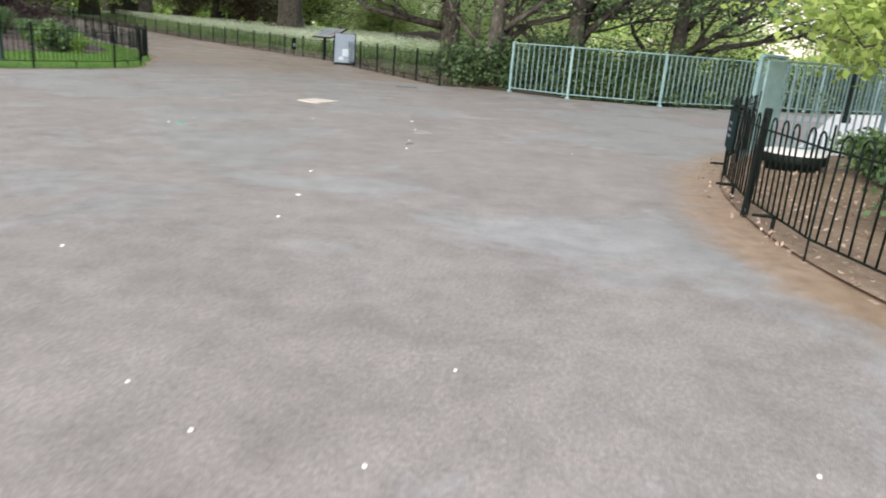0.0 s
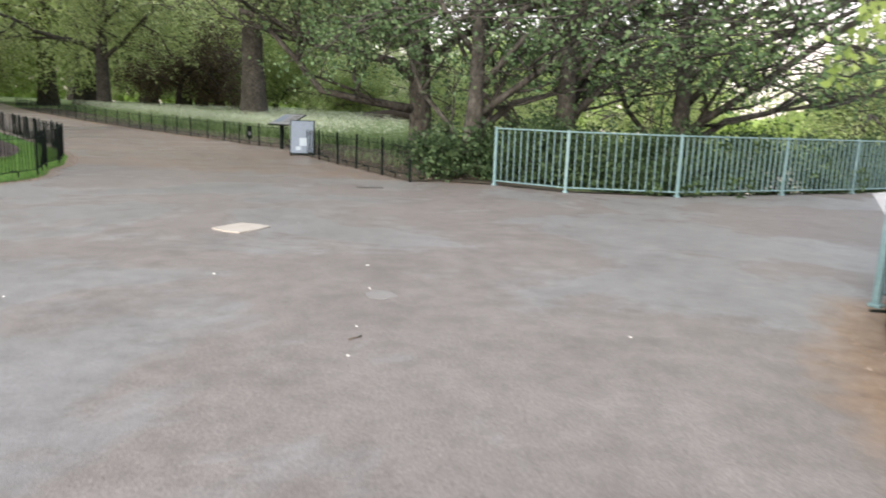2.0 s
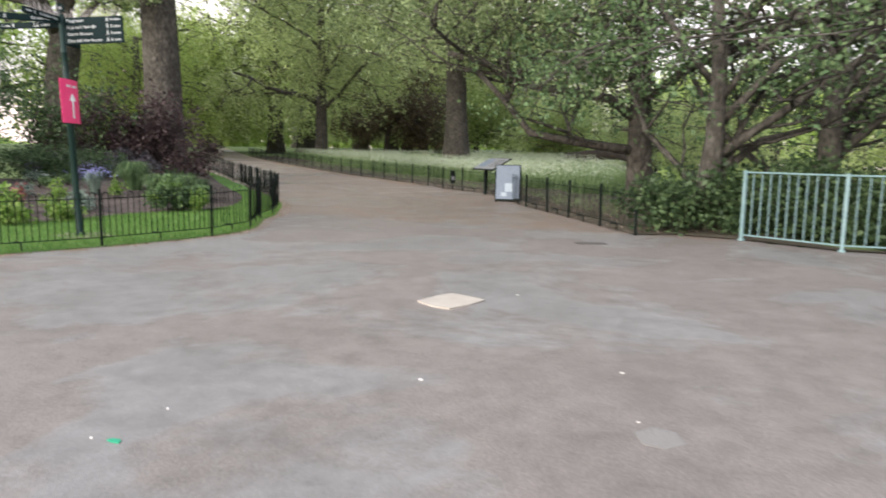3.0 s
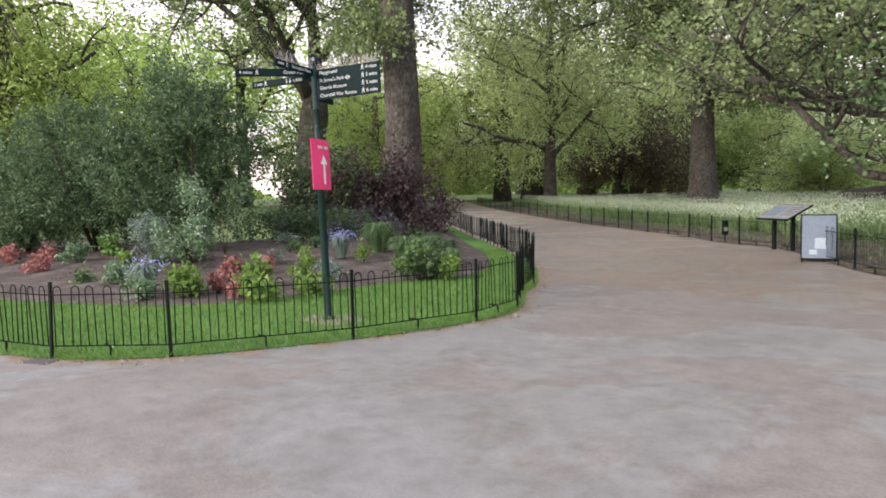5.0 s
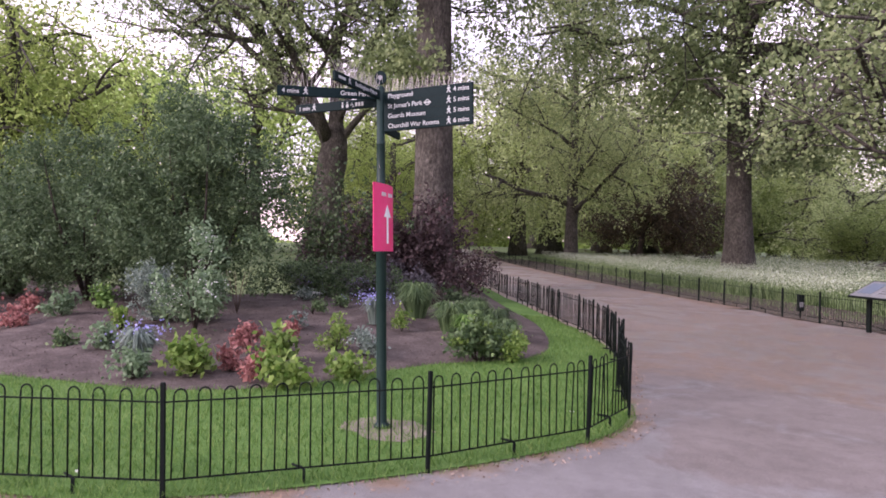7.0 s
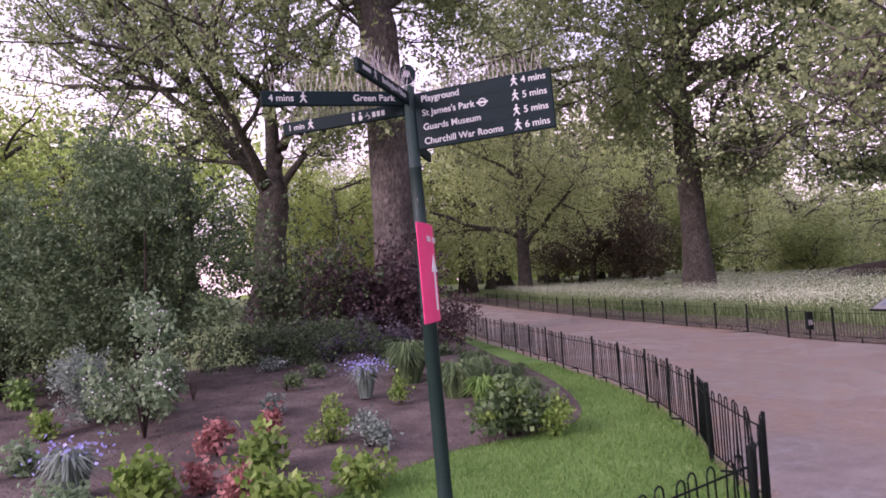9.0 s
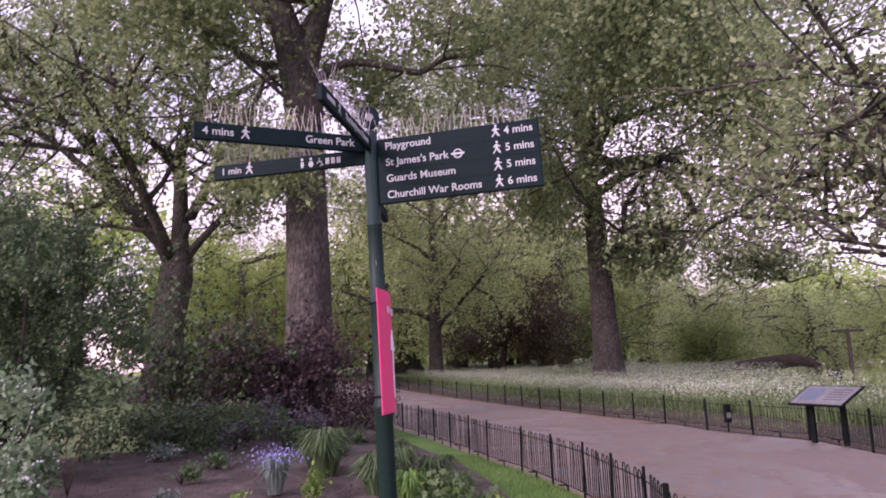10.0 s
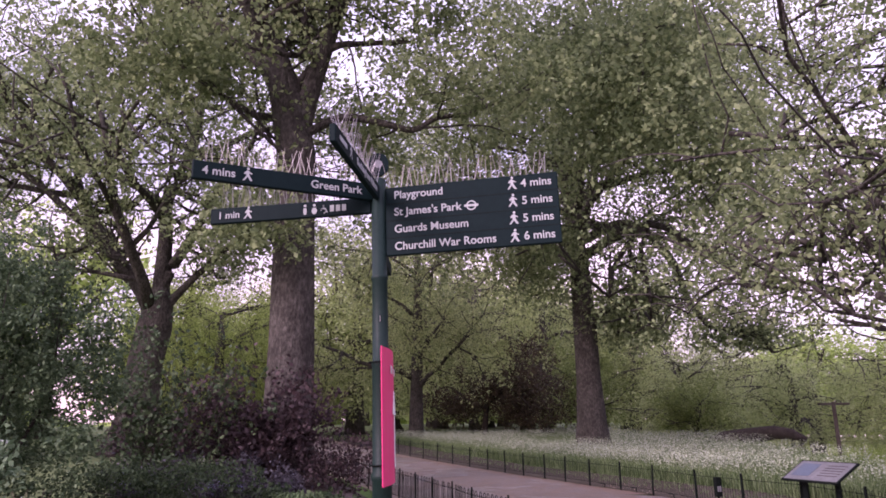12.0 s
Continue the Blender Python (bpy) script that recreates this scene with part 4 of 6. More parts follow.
# A-frame board
ab = empty("sandwich_board", pose(-3.15, 20.45, 0, 0, 0, 11), "free-standing A-frame poster board with grey-blue poster", "sign board")
for s, nm in ((-1, "front_panel"), (1, "back_panel")):
    fr = part(nm, box(0.66, 0.025, 0.95, (0, 0, 0), bevel=0.006), M["iron"], ab)
    fr.matrix_basis = pose(0, s * 0.16, 0.53, -s * 11 * -1 if s < 0 else 11, 0, 0) if False else pose(0, s * 0.14, 0.5, s * 9, 0, 0)
    po = part("poster", box(0.61, 0.004, 0.88, (0, s * 0.0145, 0.015), bevel=0), M["board"], fr)
    part("poster_picture", box(0.2, 0.003, 0.22, (0.03, s * 0.0175, -0.12), bevel=0), M["poster_pale"], fr)
    part("poster_picture", box(0.14, 0.003, 0.1, (-0.1, s * 0.0175, -0.3), bevel=0), M["poster_pale"], fr)
for sx in (-0.3, 0.3):
    for s in (-1, 1):
        part("foot", box(0.04, 0.05, 0.06, (sx, s * 0.215, 0.03), bevel=0.005), M["iron"], ab)

# reading lectern
lt = empty("lectern", pose(-4.36, 22.96, 0, 0, 0, -43), "black lectern with tilted pale information panel on two posts", "information lectern")
for sx in (-0.36, 0.36):
    part("post", box(0.1, 0.07, 0.85, (sx, 0, 0.41), bevel=0.008), M["iron"], lt)
pn = part("panel_frame", box(1.25, 0.75, 0.035, (0, 0, 0), bevel=0.008), M["iron"], lt)
pn.matrix_basis = pose(0, 0, 0.93, 27, 0, 0)
part("panel", box(1.17, 0.67, 0.008, (0, 0, 0.0195), bevel=0), M["lectern_panel"], pn, "pale printed panel")
part("picture", box(0.4, 0.45, 0.004, (-0.3, 0.02, 0.0255), bevel=0), M["board"], pn)
for k in range(5):
    part("text_line", box(0.42, 0.02, 0.003, (0.28, 0.2 - 0.09 * k, 0.025), bevel=0), M["dark_metal"], pn)
# small dark box on the fence
bx = empty("fence_box", pose(-6.35, 25.05, 0.03, 0, 0, 40), "small dark box mounted at the low fence", "box")
part("body", box(0.16, 0.1, 0.42, (0, 0, 0.4), bevel=0.01), M["iron"], bx)
part("label_plate", box(0.1, 0.004, 0.12, (0, -0.052, 0.36), bevel=0), M["lectern_panel"], bx)
part("stake", box(0.03, 0.03, 0.4, (0, 0, 0.18), bevel=0.004), M["iron"], bx)


# ---- trees and plants ----
def leaf_quads(centres, size, rng, droop=0.0, narrow=0.6, flat=0.0):
    """Loose bent leaf quads about the centres, n x 4 x 3."""
    n = len(centres)
    d = rng.normal(size=(n, 3))
    d[:, 2] = d[:, 2] * (1 - 0.5 * flat) - droop
    d /= np.linalg.norm(d, axis=1, keepdims=True)
    u = rng.normal(size=(n, 3))
    if flat:
        u = u * (1 - flat) + flat * np.cross(d, [0, 0, 1.0])
    u -= (u * d).sum(1, keepdims=True) * d
    u /= np.linalg.norm(u, axis=1, keepdims=True) + 1e-9
    nrm = np.cross(d, u)
    s = size * rng.uniform(0.6, 1.35, size=(n, 1))
    a = centres - d * s * 0.5
    b = centres + u * s * 0.5 * narrow + nrm * s * 0.1
    c = centres + d * s * 0.55
    e = centres - u * s * 0.5 * narrow + nrm * s * 0.1
    return np.stack([a, b, c, e], 1)


class Grower:
    """Grows limbs into tubes and keeps the places of the twigs for the leaves."""

    def __init__(self, seed, low=0.6):
        self.low = low
        self.rng = random.Random(seed)
        self.V, self.F, self.twigs = [], [], []

    def limb(self, pts, r0, r1, seg=7):
        n = len(pts)
        radii = [r0 + (r1 - r0) * (k / (n - 1)) ** 0.8 for k in range(n)]
        tube_data(pts, radii, seg, self.V, self.F)

    def grow(self, p, d, length, r, depth, droop=0.0, wander=0.35, kids=4, up=0.15):
        rng = self.rng
        steps = 5
        pts = [Vector(p)]
        d = Vector(d).normalized()
        for k in range(steps):
            d = (d + Vector((rng.gauss(0, wander), rng.gauss(0, wander), rng.gauss(0, wander) + up - droop * (k / steps))) * 0.5).normalized()
            if (pts[-1] + d * length / steps).z < self.low and d.z < 0.1:
                d = Vector((d.x, d.y, 0.15)).normalized()
            pts.append(pts[-1] + d * length / steps)
        self.limb(pts, r, r * 0.45, 7 if r > 0.08 else (5 if r > 0.03 else 3))
        if depth <= 1:
            for q in pts[2:]:
                self.twigs.append(q)
        if depth > 0:
            for k in range(kids):
                s = 0.3 + 0.7 * (k + rng.random()) / kids
                q = pts[min(int(s * steps), steps)]
                side = Vector((rng.gauss(0, 1), rng.gauss(0, 1), rng.gauss(0, 0.6)))
                side = (d * 0.7 + side.normalized()).normalized()
                self.grow(q, side, length * rng.uniform(0.5, 0.75), r * 0.45, depth - 1, droop, wander, kids, up)
        return pts


def tree_meshes(name, seed, trunk, limbs, leaf, leaf_size, per_twig, clump, bark="bark", depth=2, kids=4, droop=0.0, leaf_droop=0.2, up=0.12, seg=14, drop_curtain=0.0, wander=0.35, narrow=0.7, low=1.2, thin_below=0.0, boughs=(), clear=0.0):
    """trunk: list of (x, y, z, radius); limbs: (start index along trunk, direction, length, radius)."""
    g = Grower(seed, low)
    flare = [(x, y, z) for x, y, z, r in trunk]
    tube_data(flare, [r for *_, r in trunk], seg, g.V, g.F)
    for start, direction, length, r in limbs:
        g.grow(start, direction, length, r, depth, droop, wander, kids, up)
    for pts, r0, r1 in boughs:
        way = [Vector(w) for w in pts]
        fine = []
        for k in range(len(way) - 1):
            p0, p1, p2, p3 = way[max(k - 1, 0)], way[k], way[k + 1], way[min(k + 2, len(way) - 1)]
            for j in range(4):
                t = j / 4
                fine.append(0.5 * (2 * p1 + (p2 - p0) * t + (2 * p0 - 5 * p1 + 4 * p2 - p3) * t * t + (3 * p1 - p0 - 3 * p2 + p3) * t ** 3))
        fine.append(way[-1])
        g.limb(fine, r0, r1, 9)
        for k in range(len(fine) // 2, len(fine), 1 if r0 > 0.25 else 3):
            side = Vector((g.rng.gauss(0, 1), g.rng.gauss(0, 1), g.rng.gauss(0.1, 0.7)))
            g.grow(fine[k], side, 1.6 + 2.2 * g.rng.random(), r1 * 0.6, 1, droop, wander, kids, up)
    rng = np.random.default_rng(seed)
    tw = np.array([tuple(q) for q in g.twigs])
    c = np.repeat(tw, max(1, round(per_twig / 9)), 0)
    c = c + rng.normal(size=c.shape) * np.array([clump, clump, clump * 0.7])
    if drop_curtain:
        c[:, 2] -= np.abs(rng.normal(size=len(c))) * drop_curtain
    if thin_below:
        c = c[(c[:, 2] > thin_below) | (rng.random(len(c)) < 0.4)]
    if clear:
        c = c[(np.hypot(c[:, 0], c[:, 1]) > clear) | (rng.random(len(c)) < 0.2)]
    c = c[c[:, 2] > low - 0.5 + rng.random(len(c)) ** 2 * min(2.6, low * 0.4)]
    c = np.repeat(c, 9, 0)
    c = c + rng.normal(size=c.shape) * np.array([0.85, 0.85, 1.0 + drop_curtain * 0.5]) * leaf_size
    c = c[c[:, 2] > low - 0.5]
    return mesh_of(name + "_trunk", g.V, g.F, M[bark], True), quads_mesh(name + "_crown", leaf_quads(c, leaf_size, rng, leaf_droop, narrow), M[leaf])


def place_tree(name, meshes, x, y, label, rz=0.0, scale=1.0, group="", z=None, category="tree", parts=("trunk", "crown")):
    ob = empty(name, pose(x, y, land(x, y) - 0.06 if z is None else z, 0, 0, rz) @ Matrix.Scale(scale, 4), label, category, group)
    part_mesh(parts[0], meshes[0], ob)
    part_mesh(parts[1], meshes[1], ob)
    return ob


def round_limbs(seed, n, z0, z1, length, r, rise=0.5, trunk_xy=(0, 0)):
    rng = random.Random(seed)
    out = []
    for k in range(n):
        a = 2 * math.pi * (k + rng.uniform(-0.3, 0.3)) / n * 1.618 * 2
        s = (k + 0.5) / n
        out.append(((trunk_xy[0], trunk_xy[1], z0 + (z1 - z0) * s), (math.cos(a), math.sin(a), rise * rng.uniform(0.5, 1.4)), length * rng.uniform(0.75, 1.2) * (1.1 - 0.45 * s), r * (1 - 0.4 * s)))
    return out


# the great plane behind the bed: straight flared trunk that forks high up
mp = tree_meshes("plane", 11, [(0.05, 0, -0.2, 1.05), (0, 0, 0.5, 0.86), (0, 0, 1.6, 0.72), (0.02, 0, 4, 0.66), (-0.05, -0.05, 8, 0.6), (-0.1, -0.05, 10, 0.6), (-0.5, -0.2, 12.1, 0.52), (-1.0, -0.5, 13.7, 0.46), (-1.8, -0.8, 15.9, 0.38), (-2.5, -1.0, 19, 0.22)],
                 [((-0.4, -0.2, 12), (-0.75, -0.3, 0.9), 8, 0.26), ((-0.7, -0.3, 12.8), (-0.35, -0.7, 0.8), 8, 0.24), ((-1.2, -0.6, 14), (0.4, -0.6, 0.8), 8, 0.22), ((0.7, 0.3, 14.2), (0.8, -0.3, 1.1), 8, 0.22), ((0.9, 0.4, 15), (0.3, -0.8, 0.6), 8, 0.2),
                  ((-0.9, -0.4, 13.5), (-0.8, 0.6, 0.6), 7, 0.2), ((1.2, 0.6, 16.4), (0.9, 0.4, 0.5), 7, 0.18), ((0, 0, 9.5), (-0.6, -0.8, 0.0), 5, 0.07), ((0, 0, 11), (-1, -0.5, 0.25), 8, 0.13), ((0, 0, 7.0), (-0.3, -0.9, -0.2), 2.2, 0.05)],
                 "leaf_plane", 0.17, 54, 0.6, depth=2, kids=5, droop=0.15, up=0.16, seg=18, low=6.5, clear=2.2,
                 boughs=[([(-0.15, -0.05, 10.2), (0.05, 0.05, 11.4), (0.4, 0.2, 12.9), (0.9, 0.4, 14.9), (1.3, 0.6, 16.7)], 0.42, 0.22), ([(0.1, 0.0, 10.6), (1.2, 0.5, 11.2), (2.4, 1.1, 11.0), (3.2, 1.5, 10.8), (3.9, 1.8, 11.2), (4.8, 2.2, 11.3)], 0.15, 0.07), ([(-0.3, -0.1, 12.2), (0.8, 0.3, 13.6), (1.8, 0.8, 13.8), (3.0, 1.4, 13.9)], 0.16, 0.07)])
place_tree("plane_tree", mp, -17.56, 23.9, "huge old plane tree with mottled bark and fresh leaves")

# forked plane farther left
mf = tree_meshes("forked", 23, [(-0.5, -0.3, -0.2, 1.45), (-0.35, -0.2, 0.6, 1.15), (-0.15, 0, 2, 1.0), (0, 0, 4.6, 0.86), (0.3, 0.1, 6.4, 0.88), (0.4, 0.2, 7.6, 0.7), (0.4, 0.2, 8.6, 0.4)],
                 [((0.2, -0.1, 7.2), (0.1, -0.8, 0.9), 10, 0.34), ((-2.8, -1.3, 11.5), (-1, -0.7, 0.4), 9, 0.24), ((-3.5, -1.6, 12.8), (-0.2, -0.8, 0.8), 8, 0.22), ((0.4, 0.2, 12), (0.1, -0.7, 0.6), 9, 0.24), ((1.3, 0.6, 16), (0.8, 0.5, 0.5), 9, 0.22), ((0.4, 0.2, 13), (-0.6, -0.6, 0.6), 9, 0.24),
                  ((2.9, 1.3, 14), (0.8, 0.2, 0.8), 8, 0.2), ((1.6, 0.7, 19), (0, 0, 1), 7, 0.2), ((-4, -1.9, 14), (-0.5, 0.3, 1), 8, 0.22), ((-4, -1.9, 14), (-1, -0.2, 0.6), 11, 0.22), ((-4, -1.9, 13.6), (-1, -0.6, 0.25), 9.5, 0.2)],
                 "leaf_plane", 0.2, 36, 0.85, depth=2, kids=5, droop=0.0, up=0.2, seg=16, low=9, wander=0.26, clear=3.5,
                 boughs=[([(0.3, 0.1, 6.6), (-0.3, -0.2, 8.2), (-1.5, -0.7, 9.6), (-2.8, -1.3, 11.5), (-4.1, -1.9, 14.0)], 0.55, 0.28), ([(0.4, 0.2, 7.4), (0.4, 0.2, 9.2), (0.4, 0.2, 11.2), (0.3, 0.2, 13.5), (1.3, 0.6, 16.1), (1.6, 0.7, 19.5)], 0.5, 0.25),
                         ([(0.5, 0.2, 7.0), (1.0, 0.5, 7.9), (1.9, 0.9, 9.0), (3.5, 1.6, 10.7), (5.1, 2.3, 11.7)], 0.3, 0.1), ([(0.5, 0.2, 8.6), (0.9, 0.4, 9.7), (2.0, 0.9, 11.9), (2.9, 1.3, 14.2)], 0.36, 0.2)])
place_tree("plane_tree", mf, -34.0, 33.8, "old plane tree whose trunk forks low into several limbs")

# plane in the meadow by the right fence
mr = tree_meshes("meadow_plane", 37, [(0.1, 0, -0.2, 1.25), (0, 0, 0.5, 1.0), (0, 0, 1.6, 0.84), (-0.05, 0, 4, 0.7), (-0.1, 0, 7.4, 0.66), (-0.2, 0, 10, 0.58), (-0.5, 0.1, 14, 0.46), (-0.9, 0.2, 19, 0.34), (-1.0, 0.3, 25, 0.15)],
                 [((-0.1, 0, 11), (0.8, -0.6, 0.4), 12, 0.32), ((-0.2, 0, 11.5), (-0.8, -0.5, 0.5), 10, 0.3), ((-0.3, 0, 13), (0.7, 0.7, 0.5), 11, 0.28),
                  ((-0.5, 0.1, 14.5), (-0.7, 0.4, 0.6), 10, 0.26), ((-0.7, 0.2, 16), (0.8, -0.5, 0.5), 11, 0.25), ((-0.8, 0.2, 18), (0.3, -0.8, 0.6), 10, 0.24), ((-0.8, 0.2, 19), (-0.7, -0.5, 0.6), 9, 0.22),
                  ((-0.9, 0.2, 21), (0.8, 0, 0.6), 9, 0.2), ((-1, 0.2, 23), (-0.3, -0.5, 0.8), 8, 0.16), ((-0.6, 0.1, 15), (1, -0.1, 0.3), 12, 0.25), ((-0.8, 0.2, 18), (1, -0.2, 0.4), 13, 0.24), ((-0.9, 0.2, 20), (1, 0.2, 0.35), 12, 0.22), ((-0.4, 0.1, 13), (1, -0.5, 0.35), 13, 0.26)],
                 "leaf_plane", 0.21, 72, 0.95, depth=2, kids=5, droop=0.55, drop_curtain=1.1, seg=16, low=6, thin_below=10,
                 boughs=[([(0.2, 0.1, 7.1), (0.7, 0.35, 7.6), (1.4, 0.6, 7.9), (2.3, 1.0, 8.6), (3.6, 1.7, 8.8)], 0.32, 0.12), ([(0, 0.1, 12.1), (2.6, 1.2, 13.2), (4.7, 2.1, 11.1), (5.5, 2.5, 8.6), (6.6, 3.0, 6.9), (8.0, 3.7, 6.8), (9.0, 4.1, 6.5), (9.7, 4.4, 5.4)], 0.3, 0.1), ([(0.1, -0.2, 12.6), (2.2, -4.2, 16.0), (4.4, -8.6, 16.6), (6.0, -12.2, 14.8), (6.7, -14.0, 12.4)], 0.28, 0.09), ([(0.0, -0.2, 14.0), (1.6, -4.6, 18.2), (3.4, -9.4, 19.0), (5.2, -13.4, 17.2), (6.2, -16.0, 14.0)], 0.28, 0.08), ([(-0.1, -0.1, 11.0), (-1.6, -0.7, 11.7), (-2.7, -1.2, 11.7), (-3.5, -1.6, 11.0)], 0.2, 0.09)])
place_tree("plane_tree", mr, -14.1, 47.3, "tall plane tree with a long low limb in meadow")

mt = tree_meshes("thin_tree", 41, [(0.1, 0, -0.2, 0.8), (0, 0, 0.5, 0.58), (0, 0, 3, 0.48), (0, 0.1, 7, 0.4), (0.1, 0, 12, 0.3), (0, 0.1, 17, 0.18), (0, 0, 21, 0.08)],
                 [((0, 0, 3.6), (0.9, -0.2, 0.55), 7, 0.2), ((0, 0, 4.4), (-0.9, -0.3, 0.5), 7.5, 0.22), ((0, 0, 5.2), (0.4, -0.8, 0.6), 6, 0.18), ((0, 0, 6), (-0.5, 0.8, 0.6), 6, 0.17), ((0, 0, 7.5), (0.7, 0.3, 0.8), 7, 0.17), ((0, 0, 9), (-0.7, 0, 0.8), 7, 0.16), ((0, 0, 11), (0.7, -0.4, 0.8), 7, 0.15),
                  ((0, 0, 12.5), (-0.7, -0.5, 0.7), 7, 0.14), ((0, 0, 14), (0.8, 0.3, 0.7), 6.5, 0.13), ((0, 0, 15.5), (-0.8, 0.2, 0.7), 6, 0.12), ((0, 0, 17), (0.5, -0.6, 0.8), 5.5, 0.1), ((0, 0, 19), (-0.3, -0.3, 1), 5, 0.08)],
                 "leaf_willow", 0.17, 45, 0.9, depth=2, kids=4, droop=0.25, drop_curtain=0.2, wander=0.45)
place_tree("young_tree", mt, -28.6, 54.3, "slender open-branched tree with thin spring leaves")
mb = tree_meshes("big_far", 43, [(0.1, 0, -0.3, 2.0), (0, 0, 0.8, 1.5), (0, 0, 3, 1.2), (0, 0.1, 8, 1.0), (0, 0, 15, 0.5)],
                 [((0, 0, 5.5), (-1.0, -0.5, 0.35), 11, 0.55)] + round_limbs(5, 8, 6, 15, 10, 0.45, 0.6), "leaf_willow", 0.28, 9, 1.2, depth=2, kids=4, droop=0.3)
place_tree("plane_tree", mb, -42.8, 75.6, "massive broad trunked tree far along the path")
mc = tree_meshes("copper", 47, [(0, 0, -0.2, 0.34), (0.02, 0, 1, 0.26), (0.2, 0, 2.4, 0.22), (0.4, 0, 3.2, 0.18)],
                 [((0.2, 0, 2.3), (-0.9, -0.2, 0.7), 3.4, 0.12), ((0.35, 0, 2.8), (1.0, -0.2, 0.55), 5.5, 0.16), ((0.4, 0, 3.0), (0.8, 0.4, 0.8), 5, 0.14), ((0.4, 0, 3.2), (0.2, -0.3, 1), 3.5, 0.1), ((0.4, 0, 3.1), (1, -0.5, 0.4), 6, 0.12)],
                 "leaf_copper", 0.17, 54, 0.42, bark="dark_bark", depth=2, kids=4, droop=0.75, drop_curtain=0.8, up=0.05)
place_tree("small_tree", mc, -26.0, 61.5, "small dark copper-leaved tree leaning and drooping")

# lakeside trees: leaning, many-stemmed, arching over the railing
ml = tree_meshes("lake_tree", 53, [(0, 0, -0.3, 0.42), (0, 0, 0.5, 0.32), (-0.05, 0, 2, 0.27), (-0.1, 0.1, 4, 0.22), (-0.1, 0.1, 6.5, 0.14)],
                 [((0, 0, 1.4), (-1.0, -0.4, 0.75), 4.5, 0.13), ((0, 0, 2.0), (-0.6, -0.5, 0.9), 5, 0.13), ((0, 0, 2.6), (0.5, -0.4, 1), 5, 0.13), ((-0.1, 0, 3.4), (-0.8, -0.5, 0.4), 5, 0.11), ((-0.1, 0, 4.2), (0.6, -0.6, 0.6), 4.5, 0.1), ((-0.1, 0, 5.5), (-0.3, 0.6, 0.8), 4, 0.1), ((-0.1, 0, 4.8), (-1.0, -0.25, 0.45), 6, 0.11), ((-0.1, 0.1, 5.8), (-0.95, -0.3, 0.6), 6.5, 0.11), ((-0.1, 0.1, 6.2), (-0.9, 0.2, 0.9), 6, 0.11), ((-0.1, 0, 4.4), (-0.9, 0.1, 0.35), 5.5, 0.1), ((-0.1, 0.1, 6.3), (-0.3, -0.5, 1), 5, 0.12), ((-0.1, 0.1, 6.3), (0.5, 0.1, 0.9), 5, 0.12)],
                 "leaf_plane", 0.082, 36, 0.5, bark="bark", depth=2, kids=5, droop=0.25, wander=0.6, low=3.6)
place_tree("lakeside_tree", ml, 0.25, 19.6, "many-branched lakeside tree with grey bark and small leaves")
ml2 = tree_meshes("leaning_tree", 59, [(0, 0, -0.3, 0.3), (0.0, 0, 0.5, 0.21), (0.1, 0, 1.6, 0.17), (0.1, 0, 3, 0.13), (-0.1, 0, 5, 0.08)],
                  [((0.05, 0, 0.9), (1.0, 0.1, 0.85), 6.5, 0.085), ((0.1, 0, 1.3), (1.0, -0.1, 0.75), 7.5, 0.085), ((0.1, 0, 1.8), (0.9, 0.3, 0.8), 7, 0.08), ((0.1, 0, 2.2), (0.9, -0.3, 0.6), 7, 0.075), ((0, 0, 2.6), (-0.9, -0.4, 0.7), 4.5, 0.07), ((0.1, 0, 3.2), (0.5, 0.3, 0.9), 5, 0.075), ((0.0, 0, 0.3), (-0.6, 0.3, 1.1), 5.5, 0.07), ((0.0, 0, 0.4), (0.35, -0.2, 1.2), 6, 0.08), ((0.1, 0, 0.6), (0.8, 0.6, 0.9), 6.5, 0.07)],
                  "leaf_shrub", 0.08, 18, 0.45, bark="bark", depth=2, kids=5, droop=0.4, wander=0.62, low=2.0)
place_tree("lakeside_tree", ml2, 1.7, 15.7, "leaning lakeside tree with long arching boughs over railing")
place_tree("lakeside_tree", ml2, 3.6, 16.6, "leaning lakeside tree with long arching boughs over railing", rz=25, scale=1.15, z=-0.3)
place_tree("lakeside_tree", ml2, 6.4, 18.2, "leaning lakeside tree with long arching boughs over railing", rz=-20, scale=1.2, z=-0.6)

# tree by the enclosure, of which branches hang into view
me_ = tree_meshes("corner_tree", 61, [(0, 0, -0.1, 0.16), (0, 0, 1, 0.12), (0, 0, 2.5, 0.1), (0, 0, 4, 0.06)],
                  [((0, 0, 1.6), (-1, 0.1, 0.25), 2.4, 0.05), ((0, 0, 1.9), (-0.8, -0.7, 0.25), 2.2, 0.05), ((0, 0, 2.2), (-0.7, 0.8, 0.3), 2.4, 0.05), ((0, 0, 2.6), (0.8, 0.3, 0.4), 2.2, 0.05), ((0, 0, 3), (-0.4, -0.3, 0.8), 1.8, 0.04), ((0, 0, 1.3), (-0.7, -0.4, 0.05), 1.9, 0.04)],
                  "leaf_bright", 0.085, 36, 0.22, bark="dark_bark", depth=2, kids=4, droop=0.5)
place_tree("small_tree", me_, 7.55, 5.1, "small fresh green tree hanging over the enclosure fence")

